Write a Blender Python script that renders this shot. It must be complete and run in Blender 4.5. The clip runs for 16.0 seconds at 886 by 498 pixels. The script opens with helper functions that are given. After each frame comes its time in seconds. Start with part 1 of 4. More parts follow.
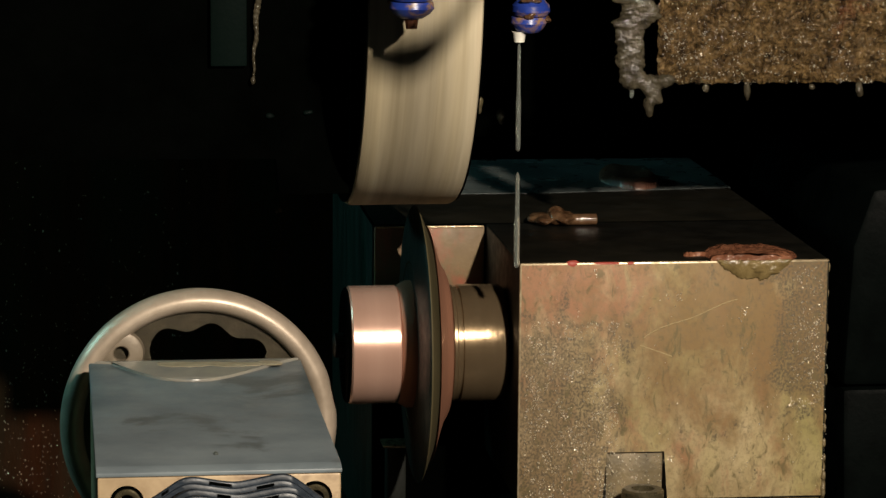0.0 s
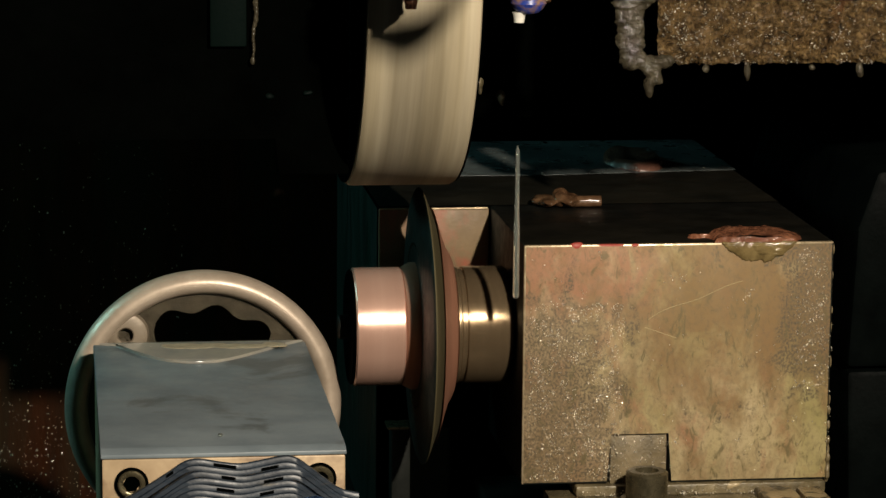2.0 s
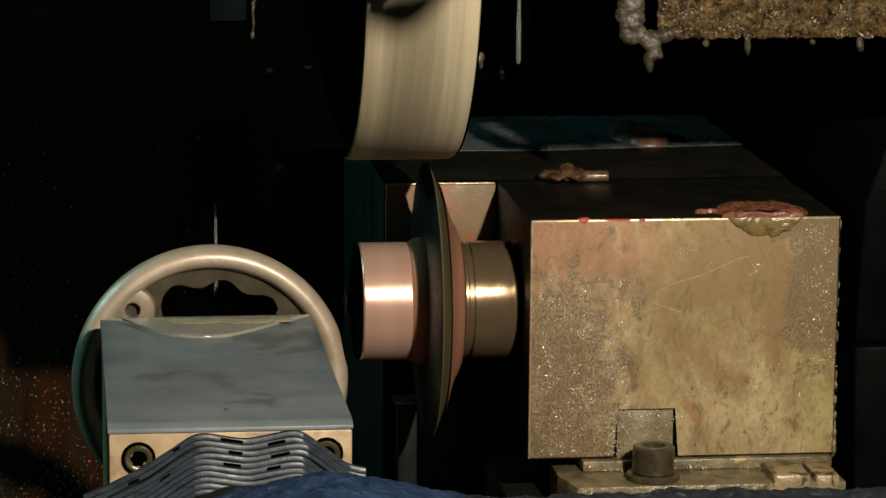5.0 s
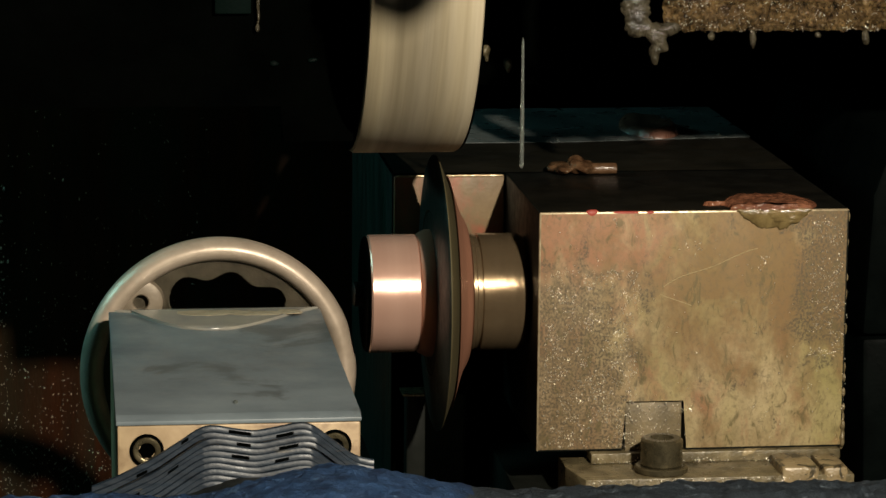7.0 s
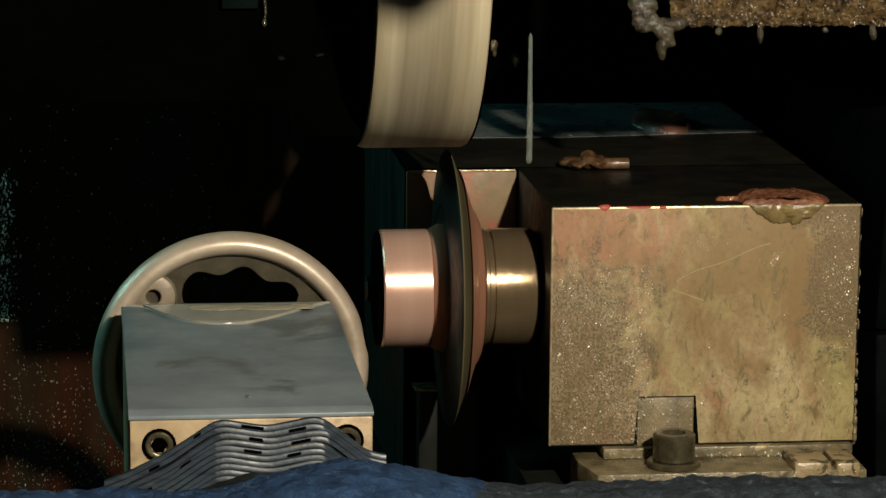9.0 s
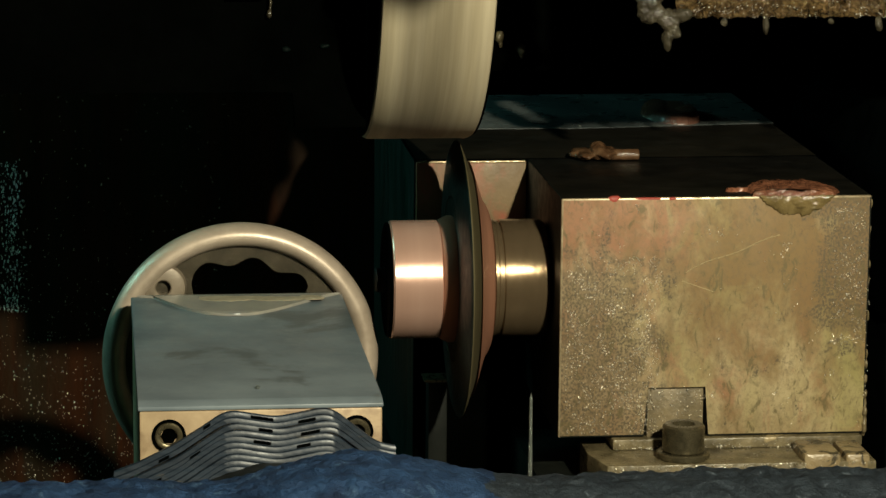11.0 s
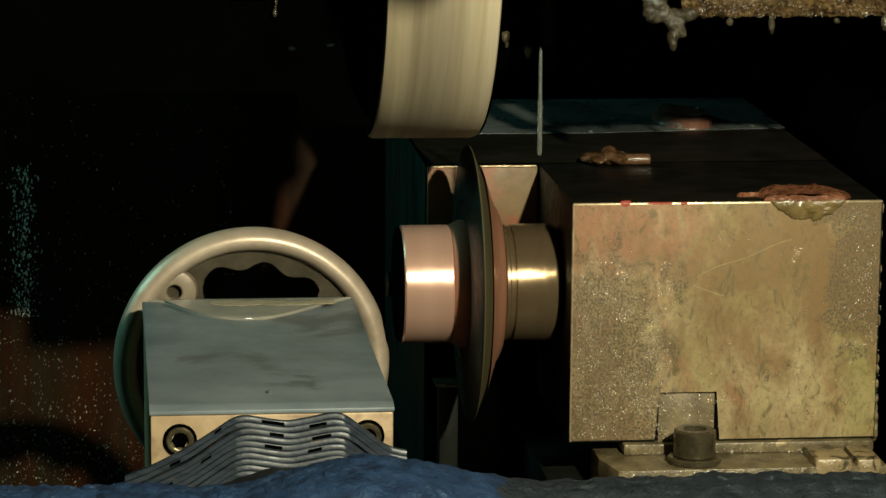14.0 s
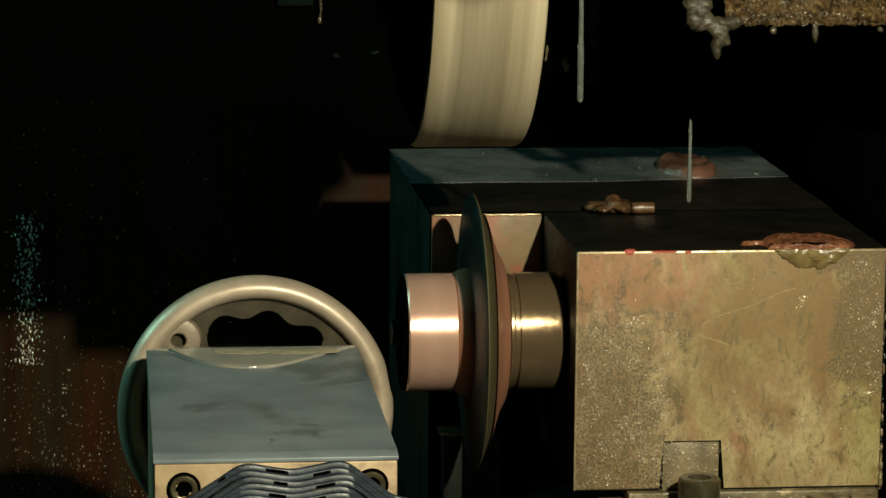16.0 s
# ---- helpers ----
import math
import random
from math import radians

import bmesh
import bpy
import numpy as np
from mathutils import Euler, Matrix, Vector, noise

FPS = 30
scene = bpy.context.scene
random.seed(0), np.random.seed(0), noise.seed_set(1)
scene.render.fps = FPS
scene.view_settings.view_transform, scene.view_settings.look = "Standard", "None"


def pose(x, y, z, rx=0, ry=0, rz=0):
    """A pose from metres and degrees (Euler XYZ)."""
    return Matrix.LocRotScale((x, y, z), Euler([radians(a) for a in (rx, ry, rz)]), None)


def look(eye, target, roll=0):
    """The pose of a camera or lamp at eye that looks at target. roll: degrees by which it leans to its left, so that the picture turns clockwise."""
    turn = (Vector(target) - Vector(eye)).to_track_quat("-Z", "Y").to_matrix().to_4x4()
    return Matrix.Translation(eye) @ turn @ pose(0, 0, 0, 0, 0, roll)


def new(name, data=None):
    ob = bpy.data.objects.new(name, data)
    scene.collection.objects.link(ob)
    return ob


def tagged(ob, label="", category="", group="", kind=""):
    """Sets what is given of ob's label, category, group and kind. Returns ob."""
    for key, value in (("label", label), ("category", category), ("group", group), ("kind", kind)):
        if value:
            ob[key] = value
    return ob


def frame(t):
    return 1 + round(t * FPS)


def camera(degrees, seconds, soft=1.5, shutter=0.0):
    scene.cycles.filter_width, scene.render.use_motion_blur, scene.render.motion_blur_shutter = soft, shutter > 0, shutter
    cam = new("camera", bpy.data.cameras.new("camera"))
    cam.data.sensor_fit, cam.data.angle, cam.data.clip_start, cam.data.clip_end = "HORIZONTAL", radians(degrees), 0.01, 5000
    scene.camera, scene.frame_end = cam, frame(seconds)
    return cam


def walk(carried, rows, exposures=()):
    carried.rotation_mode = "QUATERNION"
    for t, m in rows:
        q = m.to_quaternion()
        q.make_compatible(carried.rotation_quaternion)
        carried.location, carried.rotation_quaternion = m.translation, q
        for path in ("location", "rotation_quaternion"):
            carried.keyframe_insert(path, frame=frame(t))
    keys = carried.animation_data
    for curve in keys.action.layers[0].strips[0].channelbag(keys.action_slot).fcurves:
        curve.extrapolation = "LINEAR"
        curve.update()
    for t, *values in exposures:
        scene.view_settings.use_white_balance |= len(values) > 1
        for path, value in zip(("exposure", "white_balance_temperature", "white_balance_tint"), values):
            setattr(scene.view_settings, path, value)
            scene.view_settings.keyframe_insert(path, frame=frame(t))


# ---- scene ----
cam = camera(16.231, 16.0)
EYE = (-0.27069, -1.76734, 1.51553)
PATH = [(0, -0.0453, 1.2093), (0.5, -0.0458, 1.2068), (1, -0.0463, 1.2047), (1.5, -0.0473, 1.2017), (2, -0.0478, 1.1986),
        (2.5, -0.0481, 1.196), (3, -0.0479, 1.1935), (3.5, -0.0482, 1.1909), (4, -0.0488, 1.1884), (4.5, -0.0502, 1.1864),
        (5, -0.0517, 1.1838), (7.5, -0.0585, 1.1788), (8, -0.0608, 1.1783), (8.5, -0.0623, 1.1778), (9, -0.0638, 1.1763),
        (11.5, -0.0704, 1.1708), (12, -0.0714, 1.1713), (12.5, -0.073, 1.1734), (13, -0.074, 1.1739), (13.5, -0.075, 1.1739),
        (14, -0.076, 1.1739), (14.5, -0.0771, 1.1801), (15, -0.0776, 1.1898), (15.5, -0.0786, 1.1975), (16, -0.0787, 1.2026)]
walk(cam, [(t, look(EYE, (x, 0, z), 0.464)) for t, x, z in PATH],
     exposures=[(0, 0, 6500, 11.5), (5, 0, 6480, 8.5), (9, 0, 6450, 5.5), (12, 0, 6700, -5.5), (16, 0, 6800, -6)])

# the wheel head traverses slowly to one side, then lifts and runs back: seconds, x, z
HEAD = [(0, 0, 0), (0.5, -0.0009, 0.0006), (1, -0.0013, 0.0009), (1.5, -0.0021, 0.001), (2, -0.0027, 0.0008), (2.5, -0.0035, 0.001),
        (3, -0.0039, 0.001), (3.5, -0.0047, 0.001), (4, -0.0053, 0.0008), (4.5, -0.0062, 0.001), (5, -0.0068, 0.001),
        (7.5, -0.0095, 0.0006), (8, -0.0104, 0.0006), (8.5, -0.011, 0.0008), (9, -0.0119, 0.0006), (11.5, -0.0151, 0.0006),
        (12, -0.0157, 0.0009), (12.5, -0.0162, 0.001), (13, -0.0169, 0.001), (13.5, -0.0177, 0.0011), (14, -0.018, 0.0037),
        (14.5, -0.0183, 0.0139), (15, -0.0181, 0.0244), (15.5, -0.0123, 0.0267), (16, 0.005, 0.0273)]

# ---- light: a warm machine lamp beside the camera, a cool workshop lamp, dim room ----
world = bpy.data.worlds.new("world")
scene.world = world
world.use_nodes = True
world.node_tree.nodes["Background"].inputs[0].default_value = (0.6, 0.8, 1.0, 1)
world.node_tree.nodes["Background"].inputs[1].default_value = 0.003


def lamp(name, kind, energy, colour, eye, target, **props):
    data = bpy.data.lights.new(name, kind)
    data.energy, data.color = energy, colour
    ob = new(name, data)
    ob.matrix_world = look(eye, target)
    return data


machine_lamp = lamp("machine_lamp", "SPOT", 164, (1.0, 0.885, 0.72), (0.24, -1.42, 1.86), (-0.05, 0.15, 1.15))
machine_lamp.shadow_soft_size, machine_lamp.spot_size, machine_lamp.spot_blend = 0.020, radians(60), 0.6
shop_lamp = lamp("workshop_lamp", "AREA", 5.5, (0.34, 0.92, 0.92), (-1.05, 0.52, 1.72), (0.0, 0.3, 1.15))
shop_lamp.shape, shop_lamp.size, shop_lamp.size_y = "RECTANGLE", 0.7, 0.25


# ---- materials ----
def ramp(nt, fac, stops):
    r = nt.nodes.new("ShaderNodeValToRGB")
    while len(r.color_ramp.elements) < len(stops):
        r.color_ramp.elements.new(0.5)
    for e, (p, c) in zip(r.color_ramp.elements, stops):
        e.position, e.color = p, (*c, 1) if len(c) == 3 else c
    nt.links.new(fac, r.inputs[0])
    return r.outputs[0]


def tex(nt, scale, stretch=(1, 1, 1), detail=6, rough=0.6, offset=(0, 0, 0), distortion=0.0):
    co = nt.nodes.new("ShaderNodeTexCoord")
    mp = nt.nodes.new("ShaderNodeMapping")
    mp.inputs["Scale"].default_value = stretch
    mp.inputs["Location"].default_value = offset
    n = nt.nodes.new("ShaderNodeTexNoise")
    n.inputs["Scale"].default_value, n.inputs["Detail"].default_value = scale, detail
    n.inputs["Roughness"].default_value, n.inputs["Distortion"].default_value = rough, distortion
    nt.links.new(co.outputs["Object"], mp.inputs[0])
    nt.links.new(mp.outputs[0], n.inputs[0])
    return n.outputs[0]


def mix(nt, fac, a, b):
    m = nt.nodes.new("ShaderNodeMix")
    m.data_type = "RGBA"
    nt.links.new(fac, m.inputs[0])
    for socket, v in ((m.inputs[6], a), (m.inputs[7], b)):
        if isinstance(v, tuple):
            socket.default_value = (*v, 1)
        else:
            nt.links.new(v, socket)
    return m.outputs[2]


def grey(v):
    return (v, v, v)


def surface(name, dark, light, scale=60, rough=(0.3, 0.5), metal=0.0, bump=0.2, bump_scale=400, stretch=(1, 1, 1),
            stain=None, stain_scale=18, stain_edge=(0.5, 0.62), coat=0.0, bump_stretch=(1, 1, 1), depth=0.001, offset=(0, 0, 0), coat_rough=0.1, spec=0.5):
    """Two tones mixed by noise, an optional stain, uneven gloss and fine relief."""
    m = bpy.data.materials.new(name)
    m.use_nodes = True
    nt = m.node_tree
    p = nt.nodes["Principled BSDF"]
    col = ramp(nt, tex(nt, scale, stretch, offset=offset), [(0.3, dark), (0.7, light)])
    if stain:
        f = ramp(nt, tex(nt, stain_scale, stretch, 8, 0.65, (3.1, 1.7, 0.4), 0.6), [(stain_edge[0], grey(0)), (stain_edge[1], grey(1))])
        col = mix(nt, f, col, stain)
    nt.links.new(col, p.inputs["Base Color"])
    nt.links.new(ramp(nt, tex(nt, scale * 2.3, stretch, offset=(5, 2, 1)), [(0.3, grey(rough[0])), (0.7, grey(rough[1]))]), p.inputs["Roughness"])
    p.inputs["Metallic"].default_value = metal
    p.inputs["Specular IOR Level"].default_value = spec
    p.inputs["Coat Weight"].default_value = coat
    p.inputs["Coat Roughness"].default_value = coat_rough
    if bump:
        b = nt.nodes.new("ShaderNodeBump")
        b.inputs["Strength"].default_value, b.inputs["Distance"].default_value = bump, depth
        nt.links.new(tex(nt, bump_scale, bump_stretch, 4), b.inputs["Height"])
        nt.links.new(b.outputs[0], p.inputs["Normal"])
        if coat:
            nt.links.new(b.outputs[0], p.inputs["Coat Normal"])
    return m




def box_face_material():
    """Ground steel with olive oil film, a pink-brown rust bloom to one side, dark pitted patches and fine scuffs."""
    m = bpy.data.materials.new("oily_ground_face")
    m.use_nodes = True
    nt = m.node_tree
    p = nt.nodes["Principled BSDF"]
    col = ramp(nt, tex(nt, 20, (1, 1, 0.7), 8, 0.62), [(0.32, (0.19, 0.144, 0.068)), (0.5, (0.31, 0.243, 0.130)), (0.68, (0.43, 0.345, 0.198))])
    olive = ramp(nt, tex(nt, 11, (1, 1, 0.45), 6, 0.6, (8, 2, 5)), [(0.5, grey(0)), (0.66, grey(0.55))])
    col = mix(nt, olive, col, (0.26, 0.235, 0.075))
    # rust bloom: stronger towards the spindle side and the upper edge
    co = nt.nodes.new("ShaderNodeTexCoord")
    sep = nt.nodes.new("ShaderNodeSeparateXYZ")
    nt.links.new(co.outputs["Object"], sep.inputs[0])
    mr = nt.nodes.new("ShaderNodeMapRange")
    mr.inputs[1].default_value, mr.inputs[2].default_value, mr.inputs[3].default_value, mr.inputs[4].default_value = -0.06, 0.03, 0.32, -0.12
    nt.links.new(sep.outputs[0], mr.inputs[0])
    add = nt.nodes.new("ShaderNodeMath")
    nt.links.new(mr.outputs[0], add.inputs[0])
    nt.links.new(tex(nt, 24, (1, 1, 0.8), 8, 0.65, (1, 4, 2), 0.4), add.inputs[1])
    col = mix(nt, ramp(nt, add.outputs[0], [(0.5, grey(0)), (0.85, grey(0.55))]), col, (0.36, 0.25, 0.16))
    red = ramp(nt, tex(nt, 30, (1, 1, 0.5), 7, 0.6, (2, 9, 6), 0.8), [(0.62, grey(0)), (0.76, grey(0.5))])
    col = mix(nt, red, col, (0.26, 0.125, 0.07))
    # wet pitted zones: low on the spindle side and along the far upper edge
    def span(socket, a, b, c, d):
        r = nt.nodes.new("ShaderNodeMapRange")
        r.interpolation_type = "SMOOTHSTEP"
        for k, v in zip((1, 2, 3, 4), (a, b, c, d)):
            r.inputs[k].default_value = v
        nt.links.new(socket, r.inputs[0])
        return r.outputs[0]

    def op(kind, a, b):
        n = nt.nodes.new("ShaderNodeMath")
        n.operation = kind
        for k, v in enumerate((a, b)):
            if isinstance(v, float):
                n.inputs[k].default_value = v
            else:
                nt.links.new(v, n.inputs[k])
        return n.outputs[0]
    low = op("MULTIPLY", span(sep.outputs[0], -0.045, 0.030, 1.0, 0.0), span(sep.outputs[2], 0.145, 0.215, 1.0, 0.0))
    far = op("MULTIPLY", span(sep.outputs[0], 0.086, 0.106, 0.0, 1.0), span(sep.outputs[2], 0.11, 0.165, 0.0, 1.0))
    zone = op("MAXIMUM", low, far)
    blotch = tex(nt, 48, (1, 1, 0.8), 8, 0.72, (4, 4, 1), 0.8)
    wet = ramp(nt, op("ADD", op("MULTIPLY", zone, 0.30), blotch), [(0.57, grey(0)), (0.65, grey(1))])
    grain = ramp(nt, tex(nt, 720, (1, 1, 0.8), 3, 0.6), [(0.42, grey(1)), (0.56, grey(0.2))])
    brown = ramp(nt, tex(nt, 30, (1, 1, 0.5), 7, 0.65, (7, 1, 3), 0.7), [(0.46, grey(0)), (0.62, grey(0.75))])
    col = mix(nt, brown, col, (0.175, 0.115, 0.052))
    top = op("MULTIPLY", span(sep.outputs[0], 0.045, -0.02, 0.0, 1.0), span(sep.outputs[2], 0.155, 0.205, 0.0, 1.0))
    bloom = ramp(nt, op("ADD", op("MULTIPLY", top, 0.24), tex(nt, 60, (1, 1, 0.5), 8, 0.7, (3, 3, 8), 0.8)), [(0.52, grey(0)), (0.74, grey(0.85))])
    col = mix(nt, bloom, col, (0.25, 0.115, 0.06))
    upper = op("MULTIPLY", span(sep.outputs[0], -0.005, 0.045, 0.0, 1.0), span(sep.outputs[2], 0.09, 0.19, 0.0, 1.0))
    rust = ramp(nt, op("ADD", op("MULTIPLY", upper, 0.30), tex(nt, 34, (1, 1, 0.6), 8, 0.7, (9, 3, 4), 0.6)), [(0.50, grey(0)), (0.74, grey(0.85))])
    col = mix(nt, rust, col, (0.165, 0.098, 0.038))
    col = mix(nt, op("MULTIPLY", op("MULTIPLY", wet, grain), 0.95), col, (0.075, 0.058, 0.035))
    fine = ramp(nt, tex(nt, 330, (1, 1, 0.8), 5, 0.75, (6, 6, 2)), [(0.38, grey(0.42)), (0.52, grey(0))])
    col = mix(nt, fine, col, (0.11, 0.085, 0.045))
    flecks = ramp(nt, tex(nt, 160, (1, 1, 0.45), 4, 0.7, (1, 8, 3), 1.2), [(0.56, grey(0)), (0.65, grey(0.75))])
    col = mix(nt, flecks, col, (0.10, 0.08, 0.035))
    nt.links.new(col, p.inputs["Base Color"])
    nt.links.new(ramp(nt, tex(nt, 60, offset=(5, 2, 1)), [(0.3, grey(0.5)), (0.7, grey(0.7))]), p.inputs["Roughness"])
    p.inputs["Metallic"].default_value = 0.12
    p.inputs["Specular IOR Level"].default_value = 0.35
    b = nt.nodes.new("ShaderNodeBump")
    b.inputs["Strength"].default_value, b.inputs["Distance"].default_value = 0.22, 0.0004
    nt.links.new(tex(nt, 1100, (1, 1, 1), 4), b.inputs["Height"])
    nt.links.new(b.outputs[0], p.inputs["Normal"])
    return m


BRONZE = box_face_material()
# Edge wear and the highlight on the bevel are both in this paler colour.
EDGE = surface("worn_glint_edge", (0.20, 0.15, 0.085), (0.44, 0.36, 0.23), 160, (0.25, 0.5), 0.4, 0.2, 500, depth=0.0003)
BRONZE_BACK = surface("oily_wall_steel", (0.11, 0.070, 0.032), (0.17, 0.115, 0.056), 40, (0.45, 0.62), 0.1, 0.3, 500, stain=(0.24, 0.075, 0.04), stain_scale=22, stain_edge=(0.48, 0.62), depth=0.0005)
# Oily top; the dimness of grazing light is put into the colour.
DARK_TOP = surface("shaded_oily_steel", (0.0035, 0.0035, 0.0026), (0.011, 0.0095, 0.0065), 25, (0.3, 0.5), 0.0, 0.3, 300, depth=0.0005, spec=0.25)
GREY_TOP = surface("wet_grey_sheen", (0.082, 0.095, 0.092), (0.125, 0.140, 0.137), 22, (0.22, 0.4), 0.0, 0.15, 250, depth=0.0005, stain=(0.055, 0.066, 0.066), stain_scale=14)
GREEN = surface("dark_green_paint", (0.0015, 0.008, 0.006), (0.004, 0.018, 0.013), 40, (0.25, 0.5), 0.0, 0.3, 250, stretch=(1, 1, 0.15), depth=0.0006)
KEY = surface("dirty_key_steel", (0.085, 0.066, 0.034), (0.19, 0.145, 0.078), 90, (0.3, 0.5), 0.1, 0.5, 600, depth=0.0006)
RAIL = surface("grimy_rail_steel", (0.045, 0.036, 0.019), (0.185, 0.148, 0.08), 75, (0.2, 0.45), 0.1, 0.8, 350, stain=(0.26, 0.20, 0.105), stain_scale=24, stain_edge=(0.60, 0.63), depth=0.0008)
BOLT = surface("oily_bolt_steel", (0.065, 0.056, 0.033), (0.15, 0.125, 0.072), 120, (0.2, 0.4), 0.7, 0.3, 800, depth=0.0004)
PLATE = surface("ground_grey_plate", (0.105, 0.128, 0.142), (0.165, 0.196, 0.21), 26, (0.36, 0.50), 0.0, 0.12, 700, stain=(0.085, 0.10, 0.104), stain_scale=15, stain_edge=(0.55, 0.6), depth=0.0003)
BLOCK = surface("tan_block_steel", (0.25, 0.175, 0.098), (0.40, 0.30, 0.18), 45, (0.42, 0.6), 0.15, 0.2, 500, stain=(0.17, 0.11, 0.06), stain_scale=30, depth=0.0004)
FLAKED = surface("flaking_tan_paint", (0.16, 0.118, 0.06), (0.26, 0.195, 0.105), 60, (0.2, 0.45), 0.05, 0.6, 350, stain=(0.04, 0.032, 0.018), stain_scale=85, stain_edge=(0.52, 0.55), depth=0.0008)
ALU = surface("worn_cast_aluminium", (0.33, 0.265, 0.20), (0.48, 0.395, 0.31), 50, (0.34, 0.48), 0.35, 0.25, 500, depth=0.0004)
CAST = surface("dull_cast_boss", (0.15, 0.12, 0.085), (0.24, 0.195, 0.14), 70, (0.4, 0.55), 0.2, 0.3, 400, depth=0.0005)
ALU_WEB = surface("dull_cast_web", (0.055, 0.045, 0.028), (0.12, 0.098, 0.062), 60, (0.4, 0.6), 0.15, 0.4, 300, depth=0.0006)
SHINY = surface("turned_steel", (0.58, 0.35, 0.265), (0.72, 0.46, 0.36), 30, (0.20, 0.26), 0.6, 0.40, 900, stretch=(1, 0.02, 0.02), bump_stretch=(8, 0.05, 0.05), depth=0.0002)
SHINY_DARK = surface("dark_turned_steel", (0.235, 0.165, 0.092), (0.33, 0.24, 0.145), 30, (0.17, 0.22), 0.8, 0.40, 900, stretch=(1, 0.02, 0.02), bump_stretch=(8, 0.05, 0.05), depth=0.0002)
COPPER = surface("red_oxide_hub", (0.23, 0.10, 0.06), (0.33, 0.155, 0.098), 60, (0.4, 0.55), 0.3, 0.15, 300, stretch=(1, 0.05, 0.05), depth=0.0003)
DISC = surface("dark_olive_abrasive", (0.060, 0.050, 0.024), (0.10, 0.084, 0.042), 160, (0.4, 0.55), 0.3, 0.2, 600, stretch=(1, 0.05, 0.05), depth=0.0003)
# Near-black colour that stands in for deep shade wherever it is used.
PITCH = surface("shade_black", (0.0002, 0.0003, 0.0002), (0.0006, 0.0008, 0.0006), 30, (0.6, 0.8), 0.0, 0.2, 300, depth=0.0005, spec=0.004)
PITCH_GREEN = surface("oily_green_paint", (0.0004, 0.0016, 0.0012), (0.0008, 0.0034, 0.0026), 40, (0.5, 0.7), 0.0, 0.3, 250, stretch=(1, 1, 0.15), depth=0.0006, spec=0.05)
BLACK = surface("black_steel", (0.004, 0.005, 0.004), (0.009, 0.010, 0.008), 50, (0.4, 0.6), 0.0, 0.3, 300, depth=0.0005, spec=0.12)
DISC_DARK = surface("shaded_disc_face", (0.002, 0.006, 0.0045), (0.005, 0.012, 0.009), 60, (0.3, 0.5), 0.2, 0.2, 300, depth=0.0004)
CRUST = surface("wet_grinding_sludge", (0.022, 0.011, 0.004), (0.27, 0.175, 0.075), 150, (0.10, 0.22), 0.0, 0.8, 330, stain=(0.20, 0.045, 0.022), stain_scale=16, stain_edge=(0.57, 0.72), depth=0.0035, coat=1.0, coat_rough=0.06)
SLUDGE = surface("grey_sludge", (0.018, 0.015, 0.010), (0.066, 0.056, 0.036), 90, (0.08, 0.25), 0.0, 0.8, 300, depth=0.002)
SCREW = surface("screw_in_sludge", (0.035, 0.015, 0.007), (0.11, 0.062, 0.032), 140, (0.08, 0.22), 0.0, 0.4, 300, depth=0.001)
MOUND = surface("wet_red_brown_mound", (0.085, 0.038, 0.026), (0.15, 0.075, 0.052), 60, (0.08, 0.2), 0.0, 0.5, 140, depth=0.001)
OCHRE = surface("ochre_slime", (0.075, 0.052, 0.02), (0.18, 0.132, 0.056), 120, (0.06, 0.16), 0.0, 0.5, 260, depth=0.0015)
RED_SLUDGE = surface("red_brown_sludge", (0.085, 0.030, 0.016), (0.21, 0.088, 0.047), 90, (0.08, 0.2), 0.0, 0.7, 300, depth=0.002)
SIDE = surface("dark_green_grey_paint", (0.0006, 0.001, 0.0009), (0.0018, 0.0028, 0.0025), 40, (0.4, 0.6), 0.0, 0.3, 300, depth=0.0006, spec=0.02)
BLUE = surface("blue_hose_plastic", (0.01, 0.025, 0.16), (0.02, 0.05, 0.30), 70, (0.25, 0.4), 0.0, 0.2, 300, stain=(0.22, 0.13, 0.07), stain_scale=60, stain_edge=(0.5, 0.6), depth=0.0005)
TIP = surface("pale_plastic_tip", (0.5, 0.48, 0.42), (0.7, 0.68, 0.6), 90, (0.3, 0.4), 0, 0.1)
RUBBER = surface("blue_grey_rubber", (0.005, 0.009, 0.015), (0.017, 0.026, 0.038), 90, (0.35, 0.6), 0.0, 0.4, 260, stain=(0.07, 0.062, 0.046), stain_scale=50, stain_edge=(0.62, 0.70), stretch=(0.4, 1, 3), depth=0.0006)
CLOTH = surface("dark_blue_cloth", (0.005, 0.018, 0.055), (0.030, 0.080, 0.190), 70, (0.6, 0.85), 0.0, 0.9, 260, depth=0.002, stain=(0.09, 0.17, 0.28), stain_scale=95, stain_edge=(0.60, 0.70))
CLOTH_GREY = surface("grey_flecked_cloth", (0.008, 0.013, 0.019), (0.035, 0.048, 0.062), 120, (0.6, 0.85), 0.0, 0.9, 300, depth=0.002, stain=(0.13, 0.16, 0.19), stain_scale=150, stain_edge=(0.60, 0.68))
WALL = surface("rust_streaked_panel", (0.010, 0.0045, 0.0022), (0.036, 0.0115, 0.0042), 90, (0.3, 0.5), 0.0, 0.5, 500, stretch=(1, 1, 0.09), stain=(0.018, 0.0125, 0.0065), stain_scale=22, stain_edge=(0.44, 0.58), depth=0.0005, bump_stretch=(1, 1, 0.3), spec=0.05)


